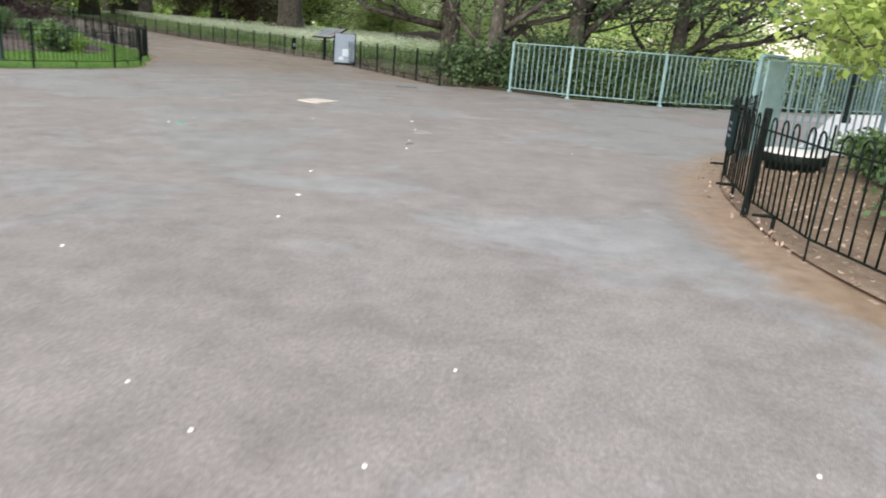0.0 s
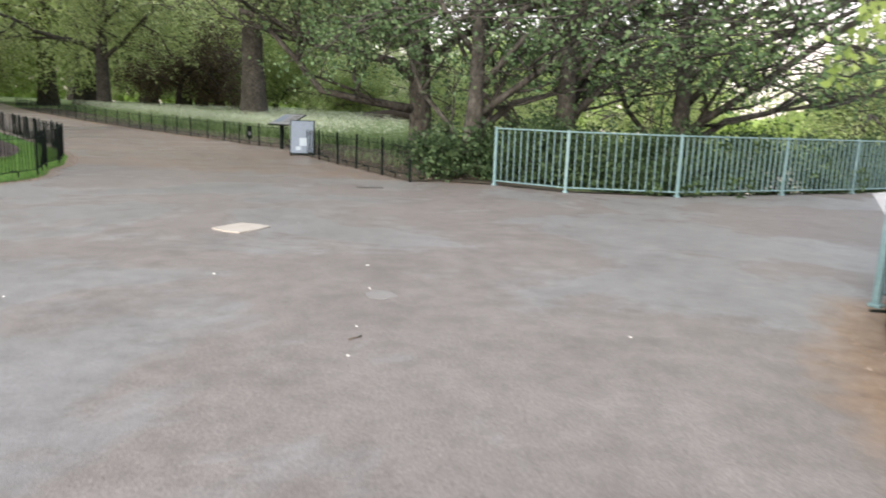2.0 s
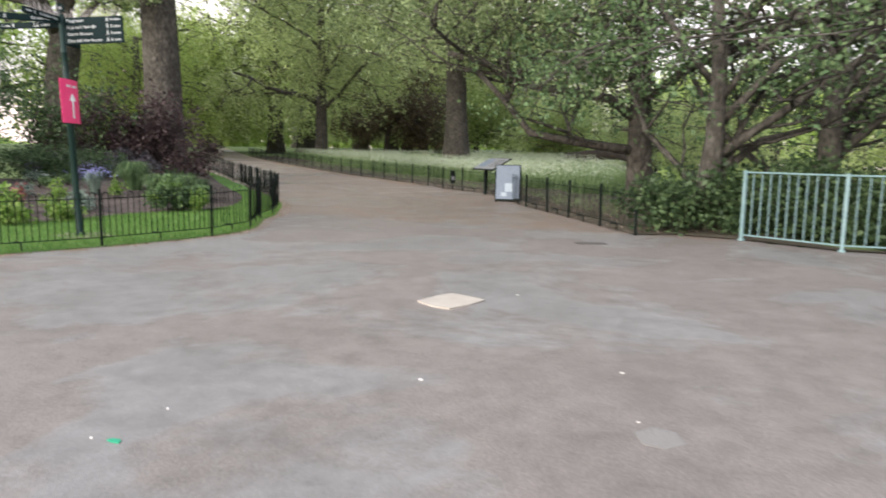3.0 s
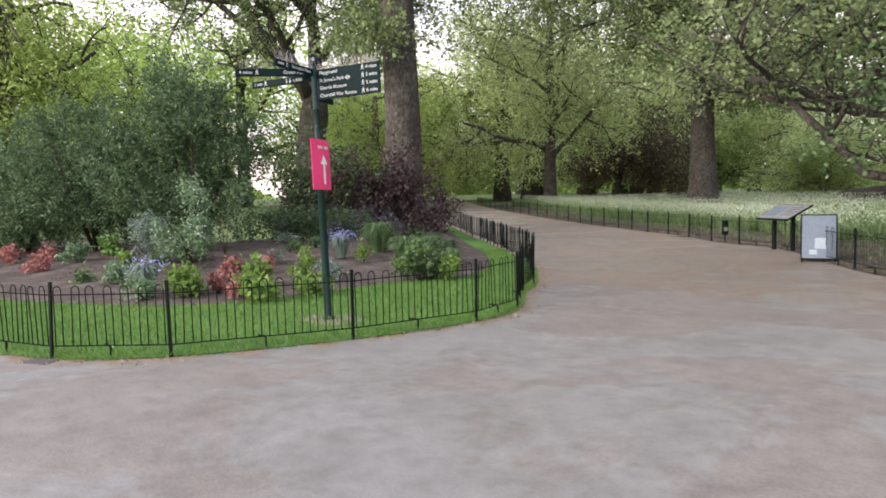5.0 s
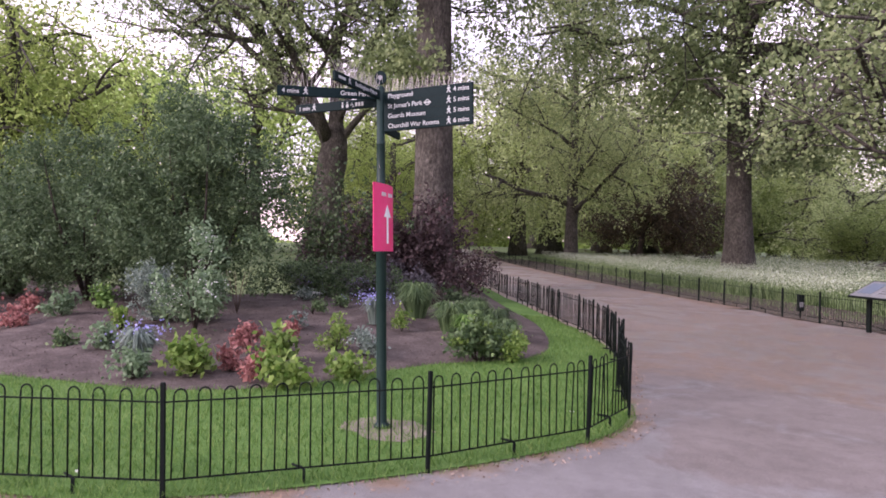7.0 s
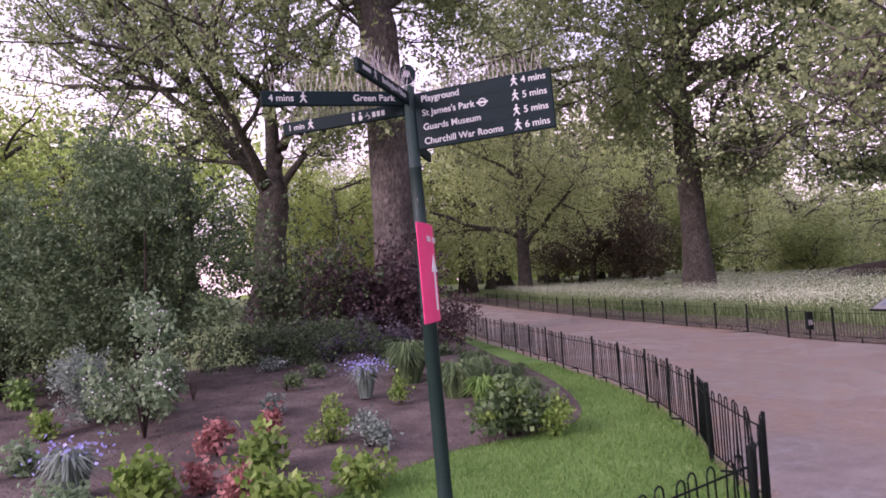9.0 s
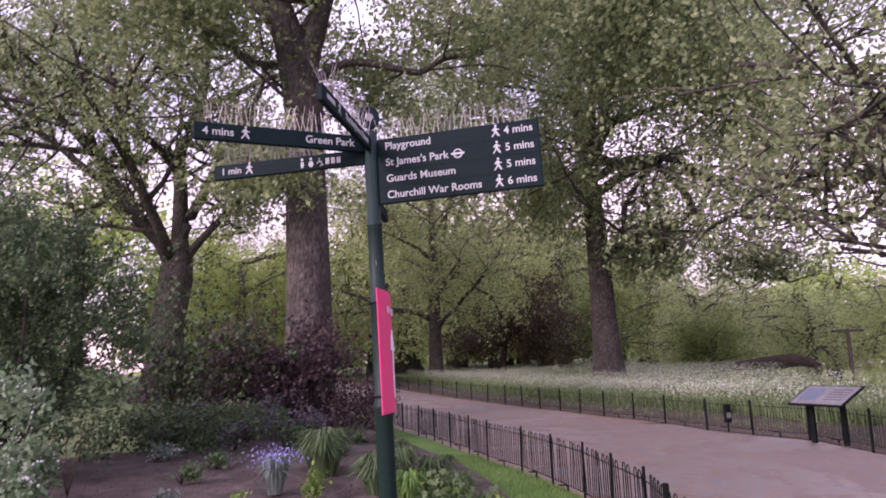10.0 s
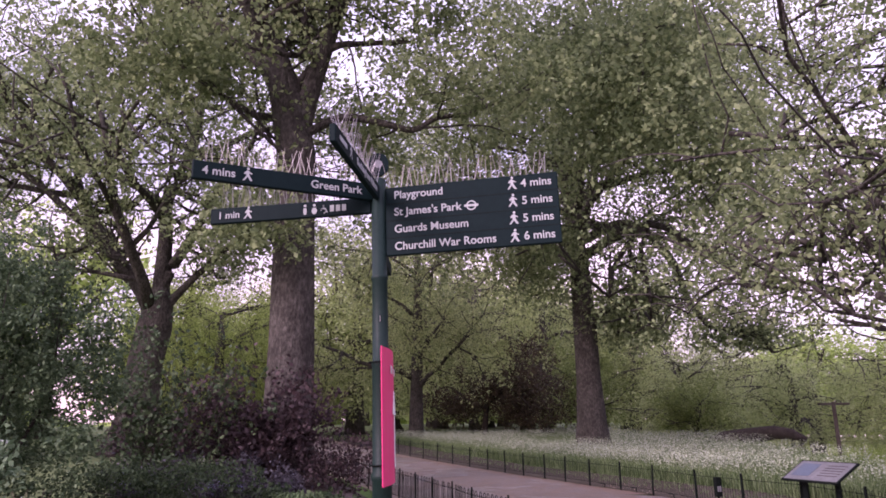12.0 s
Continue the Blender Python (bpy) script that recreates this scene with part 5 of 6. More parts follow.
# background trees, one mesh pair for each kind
# kinds a and b wear the far leaf colours, with haze painted in
bgA = tree_meshes("bg_a", 71, [(0, 0, -0.3, 0.6), (0, 0, 1, 0.45), (0, 0, 5, 0.35), (0, 0, 10, 0.2)], round_limbs(6, 10, 2.2, 10, 5.5, 0.2, 0.45), "leaf_far_hazed", 0.29, 12, 1.05, depth=2, kids=4, droop=0.4)
bgB = tree_meshes("bg_b", 73, [(0, 0, -0.3, 0.6), (0, 0, 1, 0.45), (0, 0, 5, 0.35), (0, 0, 9, 0.2)], round_limbs(7, 11, 3, 10, 5.5, 0.2, 0.6), "leaf_far_pale_hazed", 0.27, 14, 0.95, depth=2, kids=4, droop=0.9, drop_curtain=2.2, leaf_droop=0.8, narrow=0.4)
bgC = tree_meshes("bg_c", 79, [(0, 0, -0.3, 0.5), (0, 0, 1, 0.4), (0, 0, 4, 0.3), (0, 0, 7, 0.2)], round_limbs(8, 10, 1.0, 7, 5, 0.18, 0.4), "leaf_mid", 0.26, 18, 0.85, depth=2, kids=4, droop=0.5)
bgD = tree_meshes("bg_d", 83, [(0, 0, -0.3, 0.6), (0, 0, 1, 0.45), (0, 0, 5, 0.35), (0, 0, 10, 0.2)], round_limbs(9, 12, 2.0, 10, 5.5, 0.2, 0.5), "leaf_bright", 0.17, 36, 0.95, depth=2, kids=4, droop=0.7, drop_curtain=1.6, leaf_droop=0.6, narrow=0.5)
BG = [
    (0, -58, 46, 1.5), (0, -66, 36, 1.6), (3, -47, 63, 1.3), (0, -62, 76, 1.4), (2, -72, 92, 1.3), (0, -60, 100, 1.6), (1, -48, 98, 1.5), (2, -66, 66, 0.9),
    (0, -38, 94, 1.7), (1, -30, 86, 1.6), (0, -24, 98, 1.5), (1, -17, 80, 1.1), (2, -20, 70, 0.75), (1, -11, 66, 0.85), (2, -9.5, 60, 0.55), (1, -3, 72, 1.0),
    (1, 3, 64, 0.9), (0, 8, 78, 1.2), (1, 14, 58, 1.0), (0, 20, 66, 1.3), (1, 28, 54, 1.1), (0, 38, 48, 1.3), (1, 46, 36, 1.1), (0, 50, 22, 1.3), (2, 34, 58, 1.0), (0, 56, 44, 1.5),
    (3, -45, 20.5, 1.45), (1, -56, 16, 1.2), (0, -66, 24, 1.5), (2, -44, 14, 0.8), (1, -38, 100, 1.6), (0, 0, 100, 1.6), (2, -82, 56, 1.4), (0, 60, 8, 1.3), (2, -78, 104, 0.9), (2, -90, 112, 1.1), (0, -84, 84, 1.5), (1, -72, 122, 1.6), (3, -41, 47, 1.0), (3, -50, 53, 1.3),
    (1, -41, 66, 1.9), (1, -34, 80, 1.75), (1, -25, 76, 1.4), (1, -19.5, 90, 1.6), (1, -42, 88, 1.9), (0, -56, 34, 1.3), (0, -50, 12, 1.5), (1, -8, 82, 1.3),
]
LABELS = ["light green spring tree at the edge of park", "weeping pale green willow-like tree in the distance", "dense dark green bushy tree in the distance", "bright yellow-green spring tree with hanging foliage"]
made = {}
for k, (kind, x, y, s) in enumerate(BG):
    m = pose(x, y, (land(x, y) if x < shore_x(y) else -0.5) - 0.1, 0, 0, 67 * k)
    if kind not in made:
        made[kind] = place_tree("tree", (bgA, bgB, bgC, bgD)[kind], x, y, LABELS[kind], 67 * k, s, "background trees")
    else:
        c = copy_thing(made[kind], m)
        c.scale = (s, s, s * (0.9 + 0.2 * ((k * 7) % 5) / 5) * (0.72 if -14 < x < 48 and y > 40 else 1))


def shrub(name, x, y, w, h, n, leaf, size, label, seed, stems=6, category="shrub", flowers=None, z=None, droop=0.1, shell=0.55, narrow=0.6, base=0.12, twig_mat="dark_bark"):
    """A bush: stems from the root and uneven clumps of leaves; flowers: (material, count, size)."""
    rng = np.random.default_rng(seed)
    rr = random.Random(seed)
    z = bed_level(x, y) - 0.02 if z is None else z
    root = empty(name, pose(x, y, z), label, category)
    V, F, tips = [], [], []
    for k in range(stems):
        a = 2 * math.pi * (k + rr.random() * 0.6) / stems
        tip = Vector((math.cos(a) * w * 0.38 * rr.uniform(0.5, 1.1), math.sin(a) * w * 0.38 * rr.uniform(0.5, 1.1), h * rr.uniform(0.55, 0.9)))
        mid = tip * 0.5 + Vector((rr.gauss(0, w * 0.05), rr.gauss(0, w * 0.05), h * 0.06))
        V, F = tube_data([Vector((0, 0, -0.02)), mid, tip], [0.008 + 0.009 * h, 0.006 + 0.005 * h, 0.003], 4)
        part_mesh("stem", mesh_of("stem", V, F, M[twig_mat], True), root)
    nc = max(8, min(90, int(n / 260)))
    u = rng.normal(size=(nc, 3))
    u /= np.linalg.norm(u, axis=1, keepdims=True)
    u[:, 2] = u[:, 2] * 0.95 + 0.02
    taper = 1 - 0.35 * np.clip(u[:, 2:3], 0, 1)
    u = u * np.concatenate([taper, taper, np.ones_like(taper)], 1)
    far = rng.uniform(shell * 0.7, 1.08, size=(nc, 1)) + (rng.random((nc, 1)) > 0.8) * 0.16
    cl = u * np.array([w / 2, w / 2, h * 0.5]) * far + np.array([0, 0, h * (0.45 + base * 0.3)])
    nt = max(20, n // 16)
    home = rng.integers(0, nc, nt)
    spread = rng.uniform(0.55, 1.45, size=(nc, 1))[home]
    tuft = cl[home] + rng.normal(size=(nt, 3)) * np.array([w, w, h * 0.8]) * (0.1 if n < 20000 else 0.072) * spread
    c = np.repeat(tuft, 16, 0)
    c = c + rng.normal(size=c.shape) * np.array([1, 1, 1.3]) * size * 0.8
    c = c[c[:, 2] > h * base * 0.3]
    part_mesh("foliage", quads_mesh("foliage", leaf_quads(c, size, rng, droop, narrow), M[leaf]), root)
    if flowers:
        mat, cnt, fs = flowers
        fc = cl[rng.integers(0, nc, cnt)] * np.array([1.12, 1.12, 1.08]) + rng.normal(size=(cnt, 3)) * np.array([w * 0.08, w * 0.08, h * 0.05])
        tagged(part_mesh("blossom", quads_mesh("blossom", leaf_quads(fc, fs, rng, 0, 0.9, 0.6), M[mat]), root), kind="stuff")
    return root


# large shrubs of the bed
shrub("shrub", -14.8, 13.35, 3.5, 4.3, 62000, "leaf_evergreen", 0.06, "large dense dark grey-green evergreen shrub in bed", 101, 10, shell=0.45)
shrub("shrub", -17.5, 12.4, 3.5, 3.6, 42000, "leaf_evergreen", 0.062, "tall bushy grey-green shrub beside the evergreen", 102, 9, shell=0.45)
shrub("shrub", -19.6, 11.7, 3.0, 2.8, 24000, "leaf_evergreen", 0.07, "wide grey-green shrub in the flower bed", 103, 8, shell=0.45)
shrub("shrub", -13.64, 11.8, 0.85, 1.0, 5000, "leaf_silver", 0.045, "silvery blue-grey bush below the evergreen", 117, 7)
shrub("shrub", -13.2, 12.2, 1.0, 0.6, 4500, "leaf_shrub", 0.055, "low leafy green shrub before the evergreen", 118, 7)
shrub("shrub", -20.5, 16.5, 3.6, 2.8, 12000, "leaf_shrub", 0.085, "silvery green shrub at back of bed", 104, 8)
shrub("shrub", -24.5, 14.2, 4.0, 2.4, 12000, "leaf_shrub", 0.085, "loose green shrub at back of bed", 105, 8)
shrub("viburnum", -12.15, 11.65, 0.95, 1.55, 2600, "leaf_fresh_grey", 0.075, "upright shrub with white flower heads in bed", 106, 6, flowers=("flower_white", 420, 0.03))


def stem_shrub(x, y, w, h, n, leaf, size, per, label, seed, z=None):
    """A shrub of upright stems with sprays of leaves along them."""
    rng = random.Random(seed)
    limbs = []
    for k in range(n):
        a, d = rng.uniform(0, 2 * math.pi), rng.uniform(0.05, 0.3) * w
        limbs.append(((d * math.cos(a), d * math.sin(a), 0.0), (0.55 * w / h * math.cos(a), 0.55 * w / h * math.sin(a), 1), h * rng.uniform(0.45, 0.8), 0.016))
    meshes = tree_meshes("stem", seed, [(0, 0, -0.1, 0.05), (0, 0, 0.15, 0.04), (0, 0, 0.3, 0.01)], limbs, leaf, size, per, 0.11, bark="dark_bark", depth=1, kids=5, droop=0.1, up=0.2, seg=6, low=0.1, wander=0.3)
    return place_tree("shrub", meshes, x, y, label, z=bed_level(x, y) - 0.02 if z is None else z, category="shrub", parts=("stem", "foliage"))


stem_shrub(-15.9, 21.3, 1.5, 3.0, 18, "leaf_purple", 0.12, 9, "tall dark purple-leaved shrub before the plane trunk", 107)
stem_shrub(-16.7, 21.0, 1.5, 2.2, 14, "leaf_purple", 0.11, 9, "dark purple-leaved shrub with loose sprays of leaves", 114)
stem_shrub(-17.5, 19.5, 1.5, 3.6, 15, "leaf_dark", 0.11, 9, "thin upright dark green sapling shrub in bed", 109)
stem_shrub(-17.3, 20.3, 1.8, 3.0, 9, "leaf_purple", 0.1, 9, "thin maroon shrub mingled with green sapling", 115)
stem_shrub(-14.8, 21.5, 1.6, 1.7, 12, "leaf_purple", 0.085, 9, "low dark purple shrub in the bed", 108)
stem_shrub(-19.6, 21.2, 2.2, 1.9, 12, "leaf_purple", 0.1, 9, "dark maroon shrub behind the flower bed", 110)
for k, (x, y, w, h) in enumerate([(-17.0, 18.4, 1.5, 0.9), (-15.7, 18.7, 1.3, 0.75), (-14.4, 19.3, 1.4, 0.8), (-16.2, 19.6, 1.5, 1.1)]):
    stem_shrub(x, y, w, h, 11, "leaf_dusk", 0.07, 9, "low dusky purple-grey shrub at bed's back", 140 + k)
shrub("shrub", -15.6, 17.2, 3.6, 0.9, 8000, "leaf_dark", 0.07, "low dark ground-cover shrub in the bed", 111, 7)
stem_shrub(1.5, 15.35, 1.5, 1.15, 15, "leaf_dark", 0.09, 9, "dark glossy laurel shrub below the lakeside trees", 112, z=0.0)
stem_shrub(2.3, 15.7, 1.6, 1.35, 15, "leaf_dark", 0.09, 9, "dark glossy laurel shrub below the lakeside trees", 113, z=0.0)
for k, (x, y, w, h, z) in enumerate([(3.4, 15.6, 3.0, 1.5, -0.2), (5.6, 15.6, 3.2, 1.6, -0.5), (8.2, 16.9, 3.4, 1.7, -0.6), (11.5, 19.2, 4.0, 2.0, -0.8), (4.6, 17.8, 3.6, 1.8, -0.7)]):
    shrub("shrub", x, y, w, h, 11000, "leaf_dark", 0.085, "dark waterside shrub growing behind the railing", 120 + k, 7, z=z)
shrub("shrub", 6.3, 5.25, 0.9, 0.42, 5000, "leaf_shrub", 0.06, "small olive green shrub beside the round plinth", 134, 6, z=0.06)
shrub("shrub", 5.95, 4.6, 0.85, 0.42, 4000, "leaf_dark", 0.055, "low dark green shrub behind the hooped fence", 135, 6, z=0.06)
shrub("shrub", 6.9, 4.3, 1.3, 0.7, 6000, "leaf_shrub", 0.07, "bushy olive green shrub inside hooped fence", 133, 7, z=0.06)
shrub("shrub", 5.5, 2.75, 1.15, 0.72, 7000, "leaf_shrub", 0.06, "loose olive green shrub near the hooped fence", 135, 7, z=0.06)
shrub("shrub", 5.55, 1.5, 1.3, 0.75, 7000, "leaf_shrub", 0.065, "bushy olive green shrub inside hooped fence", 134, 7, z=0.06)
shrub("shrub", 6.4, 3.3, 1.5, 0.95, 6000, "leaf_fresh", 0.06, "low green shrub growing inside hooped fence", 130, 7, z=0.06)
stem_shrub(6.4, 3.85, 1.1, 1.2, 7, "leaf_shrub", 0.085, 9, "loose green shrub with broad leaves inside hooped fence", 132)
shrub("shrub", 6.6, 1.4, 1.8, 0.9, 6000, "leaf_shrub", 0.055, "low brownish green shrub inside hooped fence", 131, 7, z=0.06)


def strap_plant(x, y, w, h, n, leaf, label, seed, flowers=None):
    """A tuft of long arching leaves."""
    rng = random.Random(seed)
    root = empty("bed_plant", pose(x, y, bed_level(x, y) - 0.01), label, "plant")
    V, F = [], []
    for k in range(n):
        a = rng.uniform(0, 2 * math.pi)
        r = w / 2 * rng.uniform(0.4, 1)
        hh = h * rng.uniform(0.6, 1)
        s = Vector((math.cos(a + 1.57), math.sin(a + 1.57), 0)) * rng.uniform(0.008, 0.014)
        p0 = Vector((math.cos(a) * w * 0.12, math.sin(a) * w * 0.12, 0))
        p1 = Vector((math.cos(a) * r * 0.5, math.sin(a) * r * 0.5, hh))
        p2 = Vector((math.cos(a) * r, math.sin(a) * r, hh * rng.uniform(0.5, 0.95)))
        o = len(V)
        V += [p0 - s, p0 + s, p1 + s, p1 - s, p2]
        F += [(o, o + 1, o + 2, o + 3), (o + 3, o + 2, o + 4)]
    part_mesh("leaves", mesh_of("leaves", V, F, M[leaf]), root)
    if flowers:
        g = np.random.default_rng(seed)
        mat, cnt, fs = flowers
        c = g.normal(size=(cnt, 3)) * np.array([w * 0.25, w * 0.25, h * 0.12]) + np.array([0, 0, h * 0.95])
        tagged(part_mesh("blossom", quads_mesh("blossom", leaf_quads(c, fs, g, 0, 0.8), M[mat]), root), kind="stuff")
    return root


CORAL, LIME = "clump of coral-red young foliage in soil", "clump of lime green leaves in dark soil"
GREEN, GREY = "small leafy green clump in dark soil", "small grey-green clump in dark soil"
for k, (x, y, w, h, n, leaf, size, label, fl) in enumerate([
        (-10.74, 11.6, 0.62, 0.42, 420, "leaf_red", 0.08, CORAL, None), (-10.77, 12.4, 0.45, 0.32, 220, "leaf_red", 0.07, CORAL, None), (-9.9, 10.75, 0.36, 0.3, 180, "leaf_red", 0.075, CORAL, None), (-9.35, 10.75, 0.5, 0.34, 300, "leaf_red", 0.08, CORAL, None),
        (-15.3, 10.2, 0.7, 0.4, 380, "leaf_red", 0.09, CORAL, None), (-16.6, 10.9, 0.6, 0.35, 260, "leaf_red", 0.085, CORAL, None), (-17.5, 10.5, 0.8, 0.35, 350, "leaf_red", 0.1, CORAL, None),
        (-10.0, 10.3, 0.62, 0.48, 360, "leaf_lime", 0.12, LIME, None), (-9.82, 11.35, 0.5, 0.46, 280, "leaf_lime", 0.12, LIME, None), (-8.8, 10.72, 0.56, 0.4, 300, "leaf_lime", 0.12, LIME, None), (-8.65, 11.58, 0.58, 0.34, 300, "leaf_lime", 0.1, LIME, None),
        (-9.95, 12.55, 0.56, 0.55, 420, "leaf_lime", 0.065, "bushy yellow-green clump in dark soil", None), (-9.5, 12.7, 0.8, 0.45, 520, "leaf_silver", 0.065, GREY, ("flower_white", 30, 0.03)), (-10.5, 14.6, 0.35, 0.42, 160, "leaf_lime", 0.07, LIME, None),
        (-8.35, 13.85, 1.15, 0.62, 1200, "leaf_shrub", 0.1, "broad dark green clump with yellow-green flower heads", ("leaf_lime", 240, 0.09)), (-7.9, 14.1, 0.6, 0.55, 500, "leaf_lime", 0.07, "yellow-green flowering clump beside the lawn", None),
        (-15.5, 11.1, 0.65, 0.5, 260, "leaf_fresh_grey", 0.1, GREEN, None), (-13.4, 11.1, 0.4, 0.33, 130, "leaf_lime", 0.09, LIME, None), (-12.2, 10.3, 0.4, 0.45, 150, "leaf_fresh_grey", 0.1, GREEN, None), (-10.3, 9.7, 0.7, 0.36, 260, "leaf_fresh_grey", 0.085, "pale green leafy clump at the lawn edge", None),
        (-14.76, 16.0, 1.0, 0.32, 320, "leaf_silver", 0.07, "low clump with pale upright flower spikes", ("flower_white", 70, 0.045)),
        (-15.9, 11.9, 0.7, 0.5, 300, "leaf_fresh", 0.1, GREEN, None), (-18.8, 10.4, 1.1, 0.6, 450, "leaf_silver", 0.1, "silvery blue clump at back of bed", ("flower_blue", 80, 0.06)), (-20.5, 11.8, 1.2, 0.7, 450, "leaf_fresh", 0.11, GREEN, None),
        (-14.6, 17.6, 1.6, 0.75, 800, "leaf_dusk", 0.06, "low hazy lilac flowering clump in the bed", ("flower_blue", 90, 0.04)), (-16.1, 17.2, 1.6, 0.75, 800, "leaf_dusk", 0.06, "low hazy lilac flowering clump in the bed", ("flower_blue", 90, 0.04)), (-13.4, 17.9, 1.2, 0.6, 600, "leaf_dark", 0.09, "dark green low clump in the bed", None),
        (-12.9, 10.0, 0.4, 0.25, 120, "leaf_shrub", 0.08, GREEN, None), (-11.6, 13.2, 0.4, 0.22, 110, "leaf_silver", 0.07, GREY, None), (-12.6, 14.4, 0.5, 0.22, 130, "leaf_shrub", 0.07, GREEN, None), (-13.1, 15.6, 0.6, 0.3, 200, "leaf_shrub", 0.08, GREEN, None),
        (-12.3, 17.6, 1.3, 0.5, 600, "leaf_purple", 0.08, "low dark maroon clump in the bed", None), (-12.9, 19.2, 1.3, 0.6, 600, "leaf_dark", 0.09, "dark green low clump along lawn edge", None)]):
    fl = fl and (fl[0], fl[1] * 3, fl[2] * 0.55)
    shrub("bed_plant", x, y, w * 0.74, h * 0.85, int(0.75 * n * (1.5 if leaf == "leaf_red" else 2)), leaf, size * 0.8, label, 200 + k, 5, "plant", fl, base=0.3, shell=0.25, narrow=0.7)
for k, (x, y, w, h, n, leaf, label, fl) in enumerate([
        (-10.88, 10.08, 0.85, 0.5, 260, "leaf_silver", "iris with grey-green sword leaves and blue flowers", ("flower_blue", 90, 0.04)),
        (-11.07, 14.5, 0.75, 0.5, 160, "leaf_silver", "bluebell clump with pale blue flowers in bed", ("flower_blue", 260, 0.03)),
        (-11.3, 15.9, 1.35, 0.72, 460, "leaf_shrub", "clump of long arching green strap leaves", None),
        (-10.0, 15.3, 1.2, 0.55, 360, "leaf_shrub", "clump of long arching green strap leaves", None),
        (-9.3, 14.9, 0.9, 0.45, 180, "leaf_fresh", "clump of long arching green strap leaves", None),
        (-9.5, 16.0, 1.1, 0.5, 300, "leaf_dark", "clump of long arching dark strap leaves", None), (-10.4, 16.6, 1.1, 0.5, 300, "leaf_shrub", "clump of long arching green strap leaves", None), (-8.9, 15.4, 0.9, 0.4, 260, "leaf_shrub", "clump of long arching green strap leaves", None), (-11.0, 17.4, 1.1, 0.5, 260, "leaf_dark", "clump of long arching dark strap leaves", None),
        (-11.6, 16.2, 1.2, 0.5, 180, "leaf_dark", "clump of long arching dark strap leaves", None)]):
    strap_plant(x, y, w, h, n, leaf, label, 300 + k, fl)
# bare twiggy rose
rt = empty("twiggy_plant", pose(-13.3, 13.2, bed_level(-13.3, 13.2)), "bare brown twiggy plant in dark soil", "plant")
for k in range(7):
    a = k * 0.9
    tube("stem", [(0, 0, -0.02), (0.1 * math.cos(a), 0.1 * math.sin(a), 0.4), (0.22 * math.cos(a), 0.22 * math.sin(a), 0.75)], [0.008, 0.006, 0.003], M["twig"], rt, seg=4)


# ---- grass and meadow flowers ----
def scatter_blades(name, pts, h, w, mat, label, category, seed, lean=0.5):
    rng = np.random.default_rng(seed)
    n = len(pts)
    a = rng.uniform(0, 2 * np.pi, n)
    side = np.stack([np.cos(a), np.sin(a), np.zeros(n)], 1) * w * rng.uniform(0.6, 1.2, (n, 1))
    hh = h * rng.uniform(0.5, 1.3, (n, 1))
    top = pts + np.concatenate([rng.normal(size=(n, 2)) * lean * hh, hh], 1)
    v = np.stack([pts - side, pts + side, top + side * 0.25, top - side * 0.25], 1)
    return tagged(new(name, quads_mesh(name, v, M[mat])), label, category, kind="stuff")


def lawn_points(n, seed):
    rr = random.Random(seed)
    pts = []
    while len(pts) < n:
        x, y = rr.uniform(-16, -5.2), rr.uniform(6.5, 20)
        if inside(x, y, LAWN_POLY) and not inside(x, y, SOIL_POLY):
            pts.append((x, y, land(x, y) + 0.025))
    return np.array(pts)


LAWN_POLY = LAWN_EDGE[::3] + [(-34, 30)]
SOIL_POLY = SOIL_LINE[::3] + [(-34, 28)]
scatter_blades("grass", lawn_points(44000, 5), 0.055, 0.005, "blade", "short mown lawn grass blades", "grass", 6)


def meadow_points(n, seed, lo, hi):
    rr = random.Random(seed)
    pts = []
    line = RIGHT_LINE[::4]
    while len(pts) < n:
        k = rr.randrange(8, len(line) - 1)
        a, b = line[k], line[min(k + 1, len(line) - 1)]
        t = rr.random()
        d = lo + (hi - lo) * rr.random() ** 1.5
        dx, dy = b[0] - a[0], b[1] - a[1]
        q = math.hypot(dx, dy) or 1
        x, y = a[0] + dx * t + dy / q * d, a[1] + dy * t - dx / q * d
        if x < shore_x(y) - 0.3:
            pts.append((x, y, land(x, y) - 0.03))
    return np.array(pts)


scatter_blades("meadow_grass", meadow_points(60000, 7, 2.7, 34), 0.42, 0.026, "tall_grass", "tall unmown meadow grass", "grass", 8, 0.25)
rngu = np.random.default_rng(9)
up_ = meadow_points(105000, 10, 3.6, 36)
keep = np.array([noise.noise(Vector((p[0] * 0.13, p[1] * 0.13, 3.3))) + 0.5 * noise.noise(Vector((p[0] * 0.7, p[1] * 0.7, 1.1))) for p in up_]) + 0.05 > rngu.uniform(-0.25, 0.55, len(up_))
up_ = up_[keep]
up_[:, 2] += 0.3 + 0.55 * rngu.random(len(up_)) ** 0.7
tagged(new("cow_parsley", quads_mesh("cow_parsley", leaf_quads(up_, 0.05, rngu, 0, 0.9, 0.75), M["umbel"])), "drifts of white cow parsley flowering in the meadow", "wild flowers", kind="stuff")


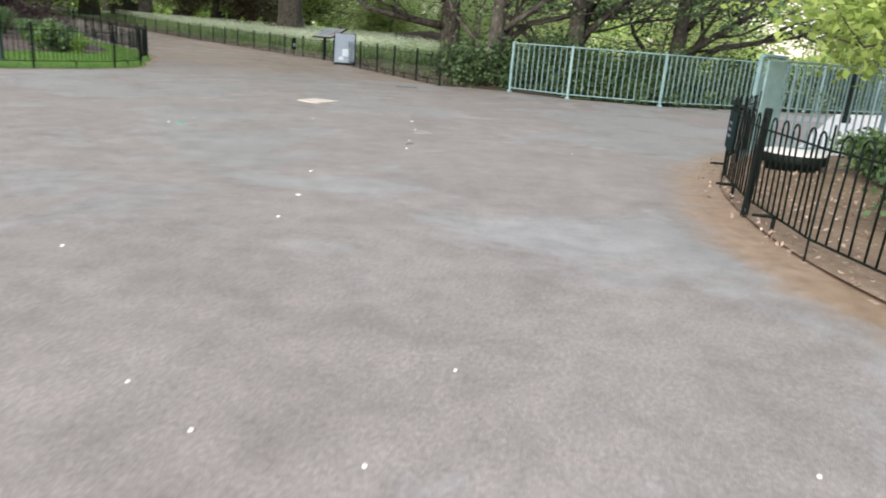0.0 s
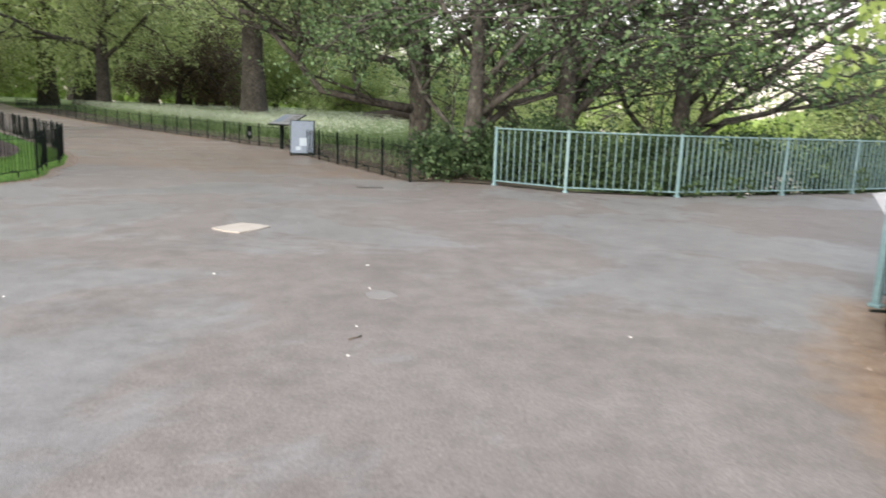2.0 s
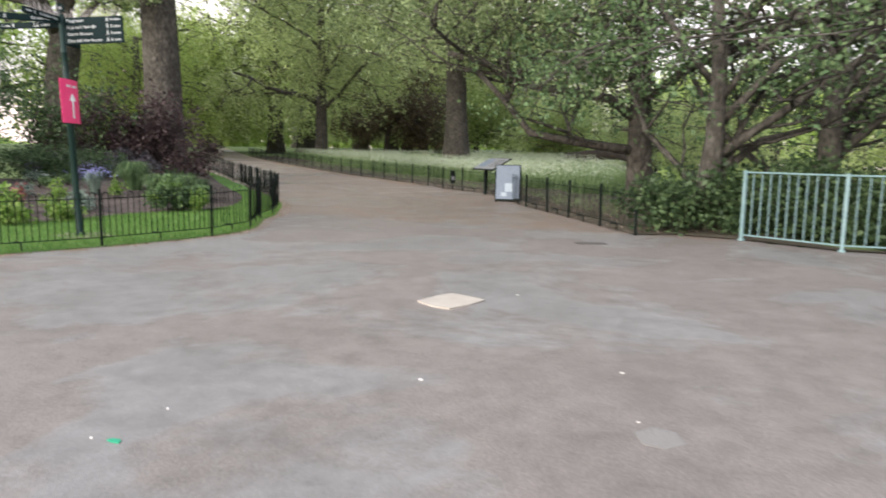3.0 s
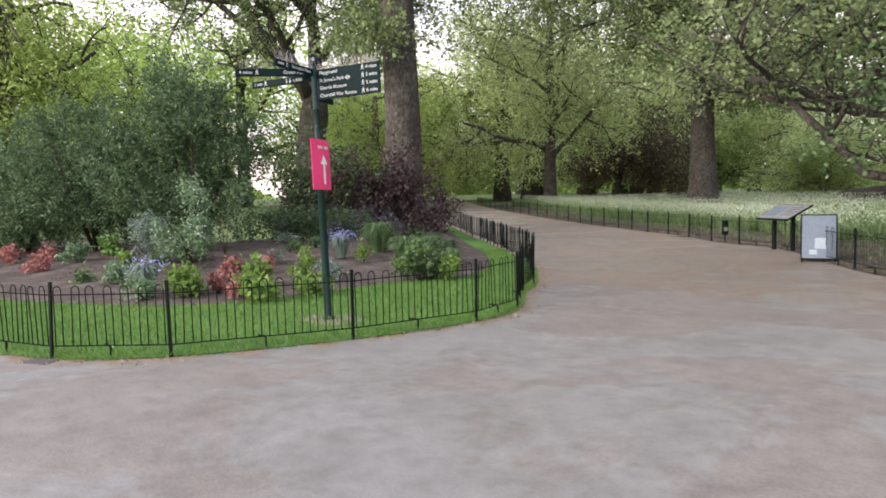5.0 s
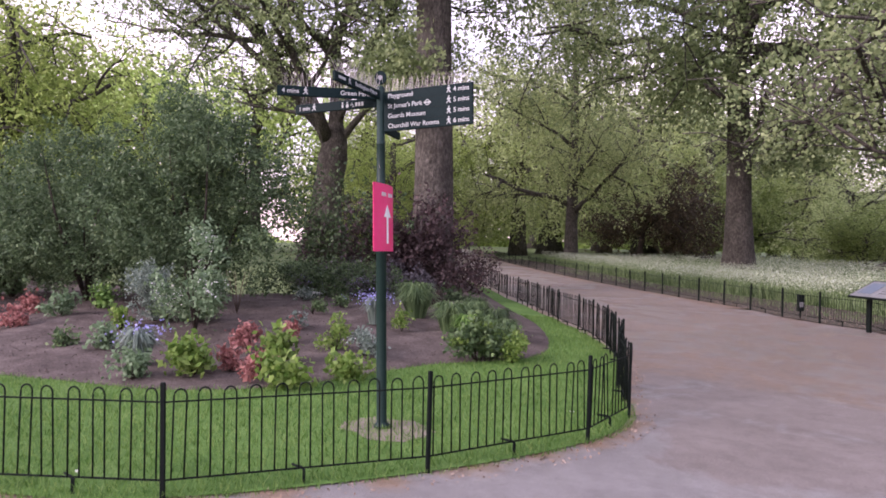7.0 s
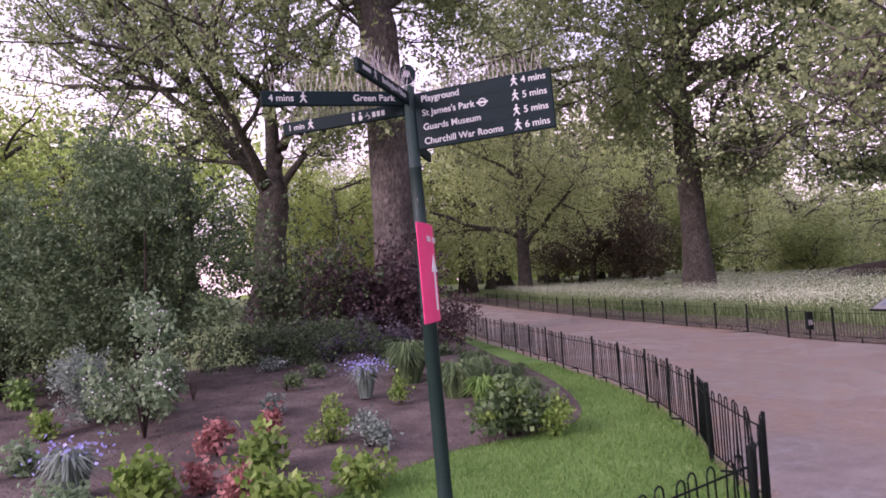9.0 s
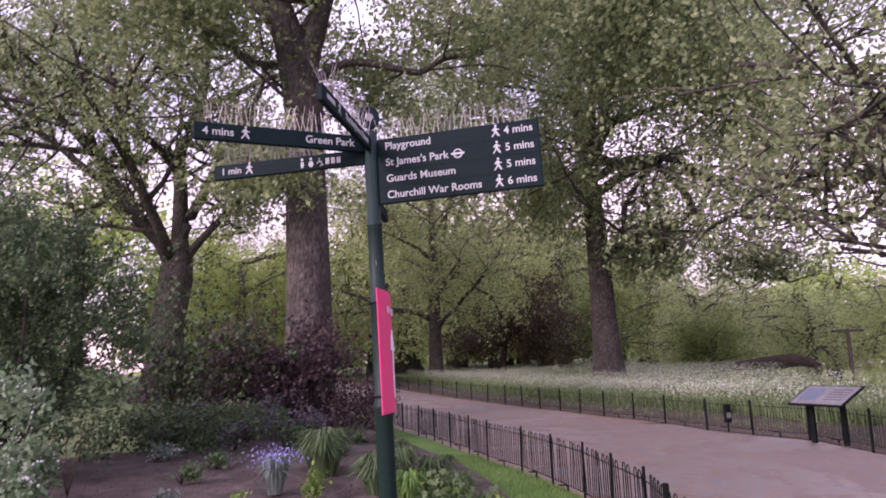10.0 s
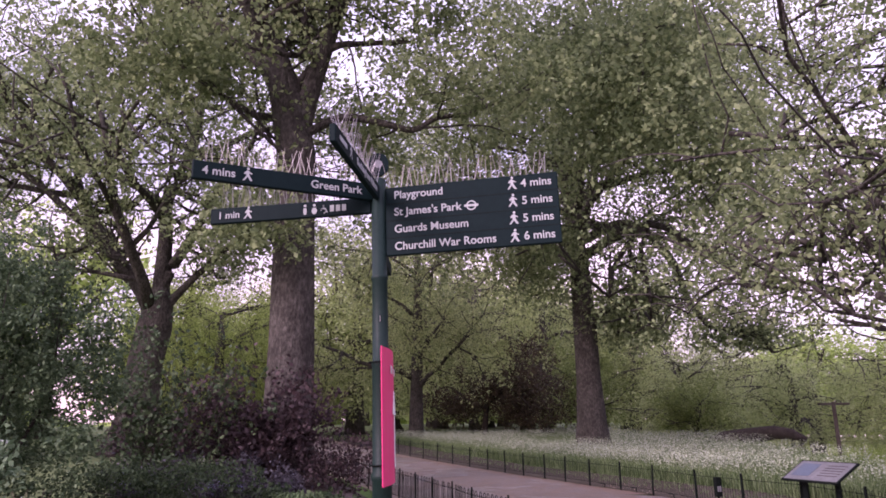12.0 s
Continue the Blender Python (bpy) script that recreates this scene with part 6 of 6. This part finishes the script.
def far_woods():
    """The wood that closes the park all round, as one mass of leaf clumps."""
    rng = np.random.default_rng(77)
    n = 45000
    a = rng.uniform(-2.2, 1.9, n)
    top = 9 + 5 * np.sin(a * 9) + 3 * np.sin(a * 23 + 1)
    r = 118 + rng.uniform(0, 14, n)
    z = -0.3 + rng.uniform(0, 1, n) ** 1.2 * top
    c = np.stack([-8 + r * np.sin(a), 15 + r * np.cos(a), z], 1)
    # no real haze here: the lightened far leaf colour stands in for it
    tagged(new("far_woods", quads_mesh("far_woods", leaf_quads(c, 1.5, rng, 0.1, 0.8), M["leaf_far_hazed"])), "belt of trees in haze-pale leaf colour closing off the park", "woods", kind="stuff")


far_woods()


def along(line, n, lo, hi, seed, z, side=1):
    """Random places beside a line, lo to hi metres off it."""
    rr = random.Random(seed)
    out = []
    for _ in range(n):
        k = rr.randrange(len(line) - 1)
        a, b = line[k], line[k + 1]
        t, d = rr.random(), rr.uniform(lo, hi)
        dx, dy = b[0] - a[0], b[1] - a[1]
        q = math.hypot(dx, dy) or 1
        x, y = a[0] + dx * t + side * dy / q * d, a[1] + dy * t - side * dx / q * d
        out.append((x, y, max(0.0, land(x, y)) + z))
    return np.array(out)


M["dry_leaf"] = leaf_mat("dry_leaf", (0.2, 0.13, 0.09), (0.33, 0.24, 0.18), (0.5, 0.4, 0.33), 0.1, k=1.0)
scatter_blades("grass", along(LEFT_LINE[10:75], 5000, -0.12, 0.07, 31, 0.0), 0.055, 0.004, "blade", "ragged grass tufts along the fence foot", "grass", 32)
rngl = np.random.default_rng(33)
tagged(new("leaf_litter", quads_mesh("leaf_litter", leaf_quads(along(LEFT_LINE[10:90], 1500, -0.02, 0.3, 34, 0.008), 0.028, rngl, 0, 0.7, 0.95), M["dry_leaf"])), "scattered dry pinkish debris along the fence edge", "leaf litter", kind="stuff")
tagged(new("leaf_litter", quads_mesh("leaf_litter", leaf_quads(along(ENCLOSURE_LINE, 3000, -0.2, 3.2, 36, 0.06, side=-1), 0.032, rngl, 0, 0.7, 0.95), M["dry_leaf"])), "dry brown leaves strewn on the enclosure soil", "leaf litter", kind="stuff")
tagged(new("leaf_litter", quads_mesh("leaf_litter", leaf_quads(along(RIGHT_LINE[:60], 2200, -0.2, 2.2, 37, 0.05), 0.032, rngl, 0, 0.7, 0.95), M["dry_leaf"])), "dry leaves strewn on the bare verge soil", "leaf litter", kind="stuff")
rngs = np.random.default_rng(38)
sp_ = np.array([(x, y, bed_level(x, y) + 0.012) for x, y in ((random.Random(k).uniform(-20, -8.2), random.Random(k + 9999).uniform(8.4, 17)) for k in range(9000)) if inside(x, y, SOIL_POLY)])
tagged(new("soil_crumbs", quads_mesh("soil_crumbs", leaf_quads(sp_, 0.02, rngs, 0, 0.9, 0.4), M["soil"])), "loose crumbs of dark soil and bark mulch", "soil", kind="stuff")

scatter_blades("verge_weeds", along(RIGHT_LINE[10:120], 2600, 0.9, 2.9, 41, 0.02), 0.13, 0.012, "tall_grass", "thin low weeds on the shaded verge soil", "weeds", 42, 0.5)

# a willow trunk that has fallen towards the lake, and a post with a crossbar in the meadow
ft = tube("fallen_trunk", [(-8.6, 53.2, 0.25), (-7.4, 53.0, 0.75), (-6.0, 52.8, 1.0), (-4.8, 52.6, 1.2), (-3.9, 52.4, 1.1), (-3.2, 52.3, 0.8)], [0.5, 0.55, 0.48, 0.4, 0.3, 0.16], M["dark_bark"], seg=10)
tagged(ft, "dark leaning willow trunk fallen towards the lake", "tree trunk")
wp = empty("wooden_post", pose(-2.3, 44.0, land(-2.3, 44.0) - 0.1), "plain wooden post with short crossbar in meadow", "post")
part("upright", box(0.16, 0.16, 2.9, (0, 0, 1.4), bevel=0.02), M["dark_bark"], wp)
part("crossbar", box(1.4, 0.12, 0.1, (0, 0, 2.75), 20, 0.02), M["dark_bark"], wp)
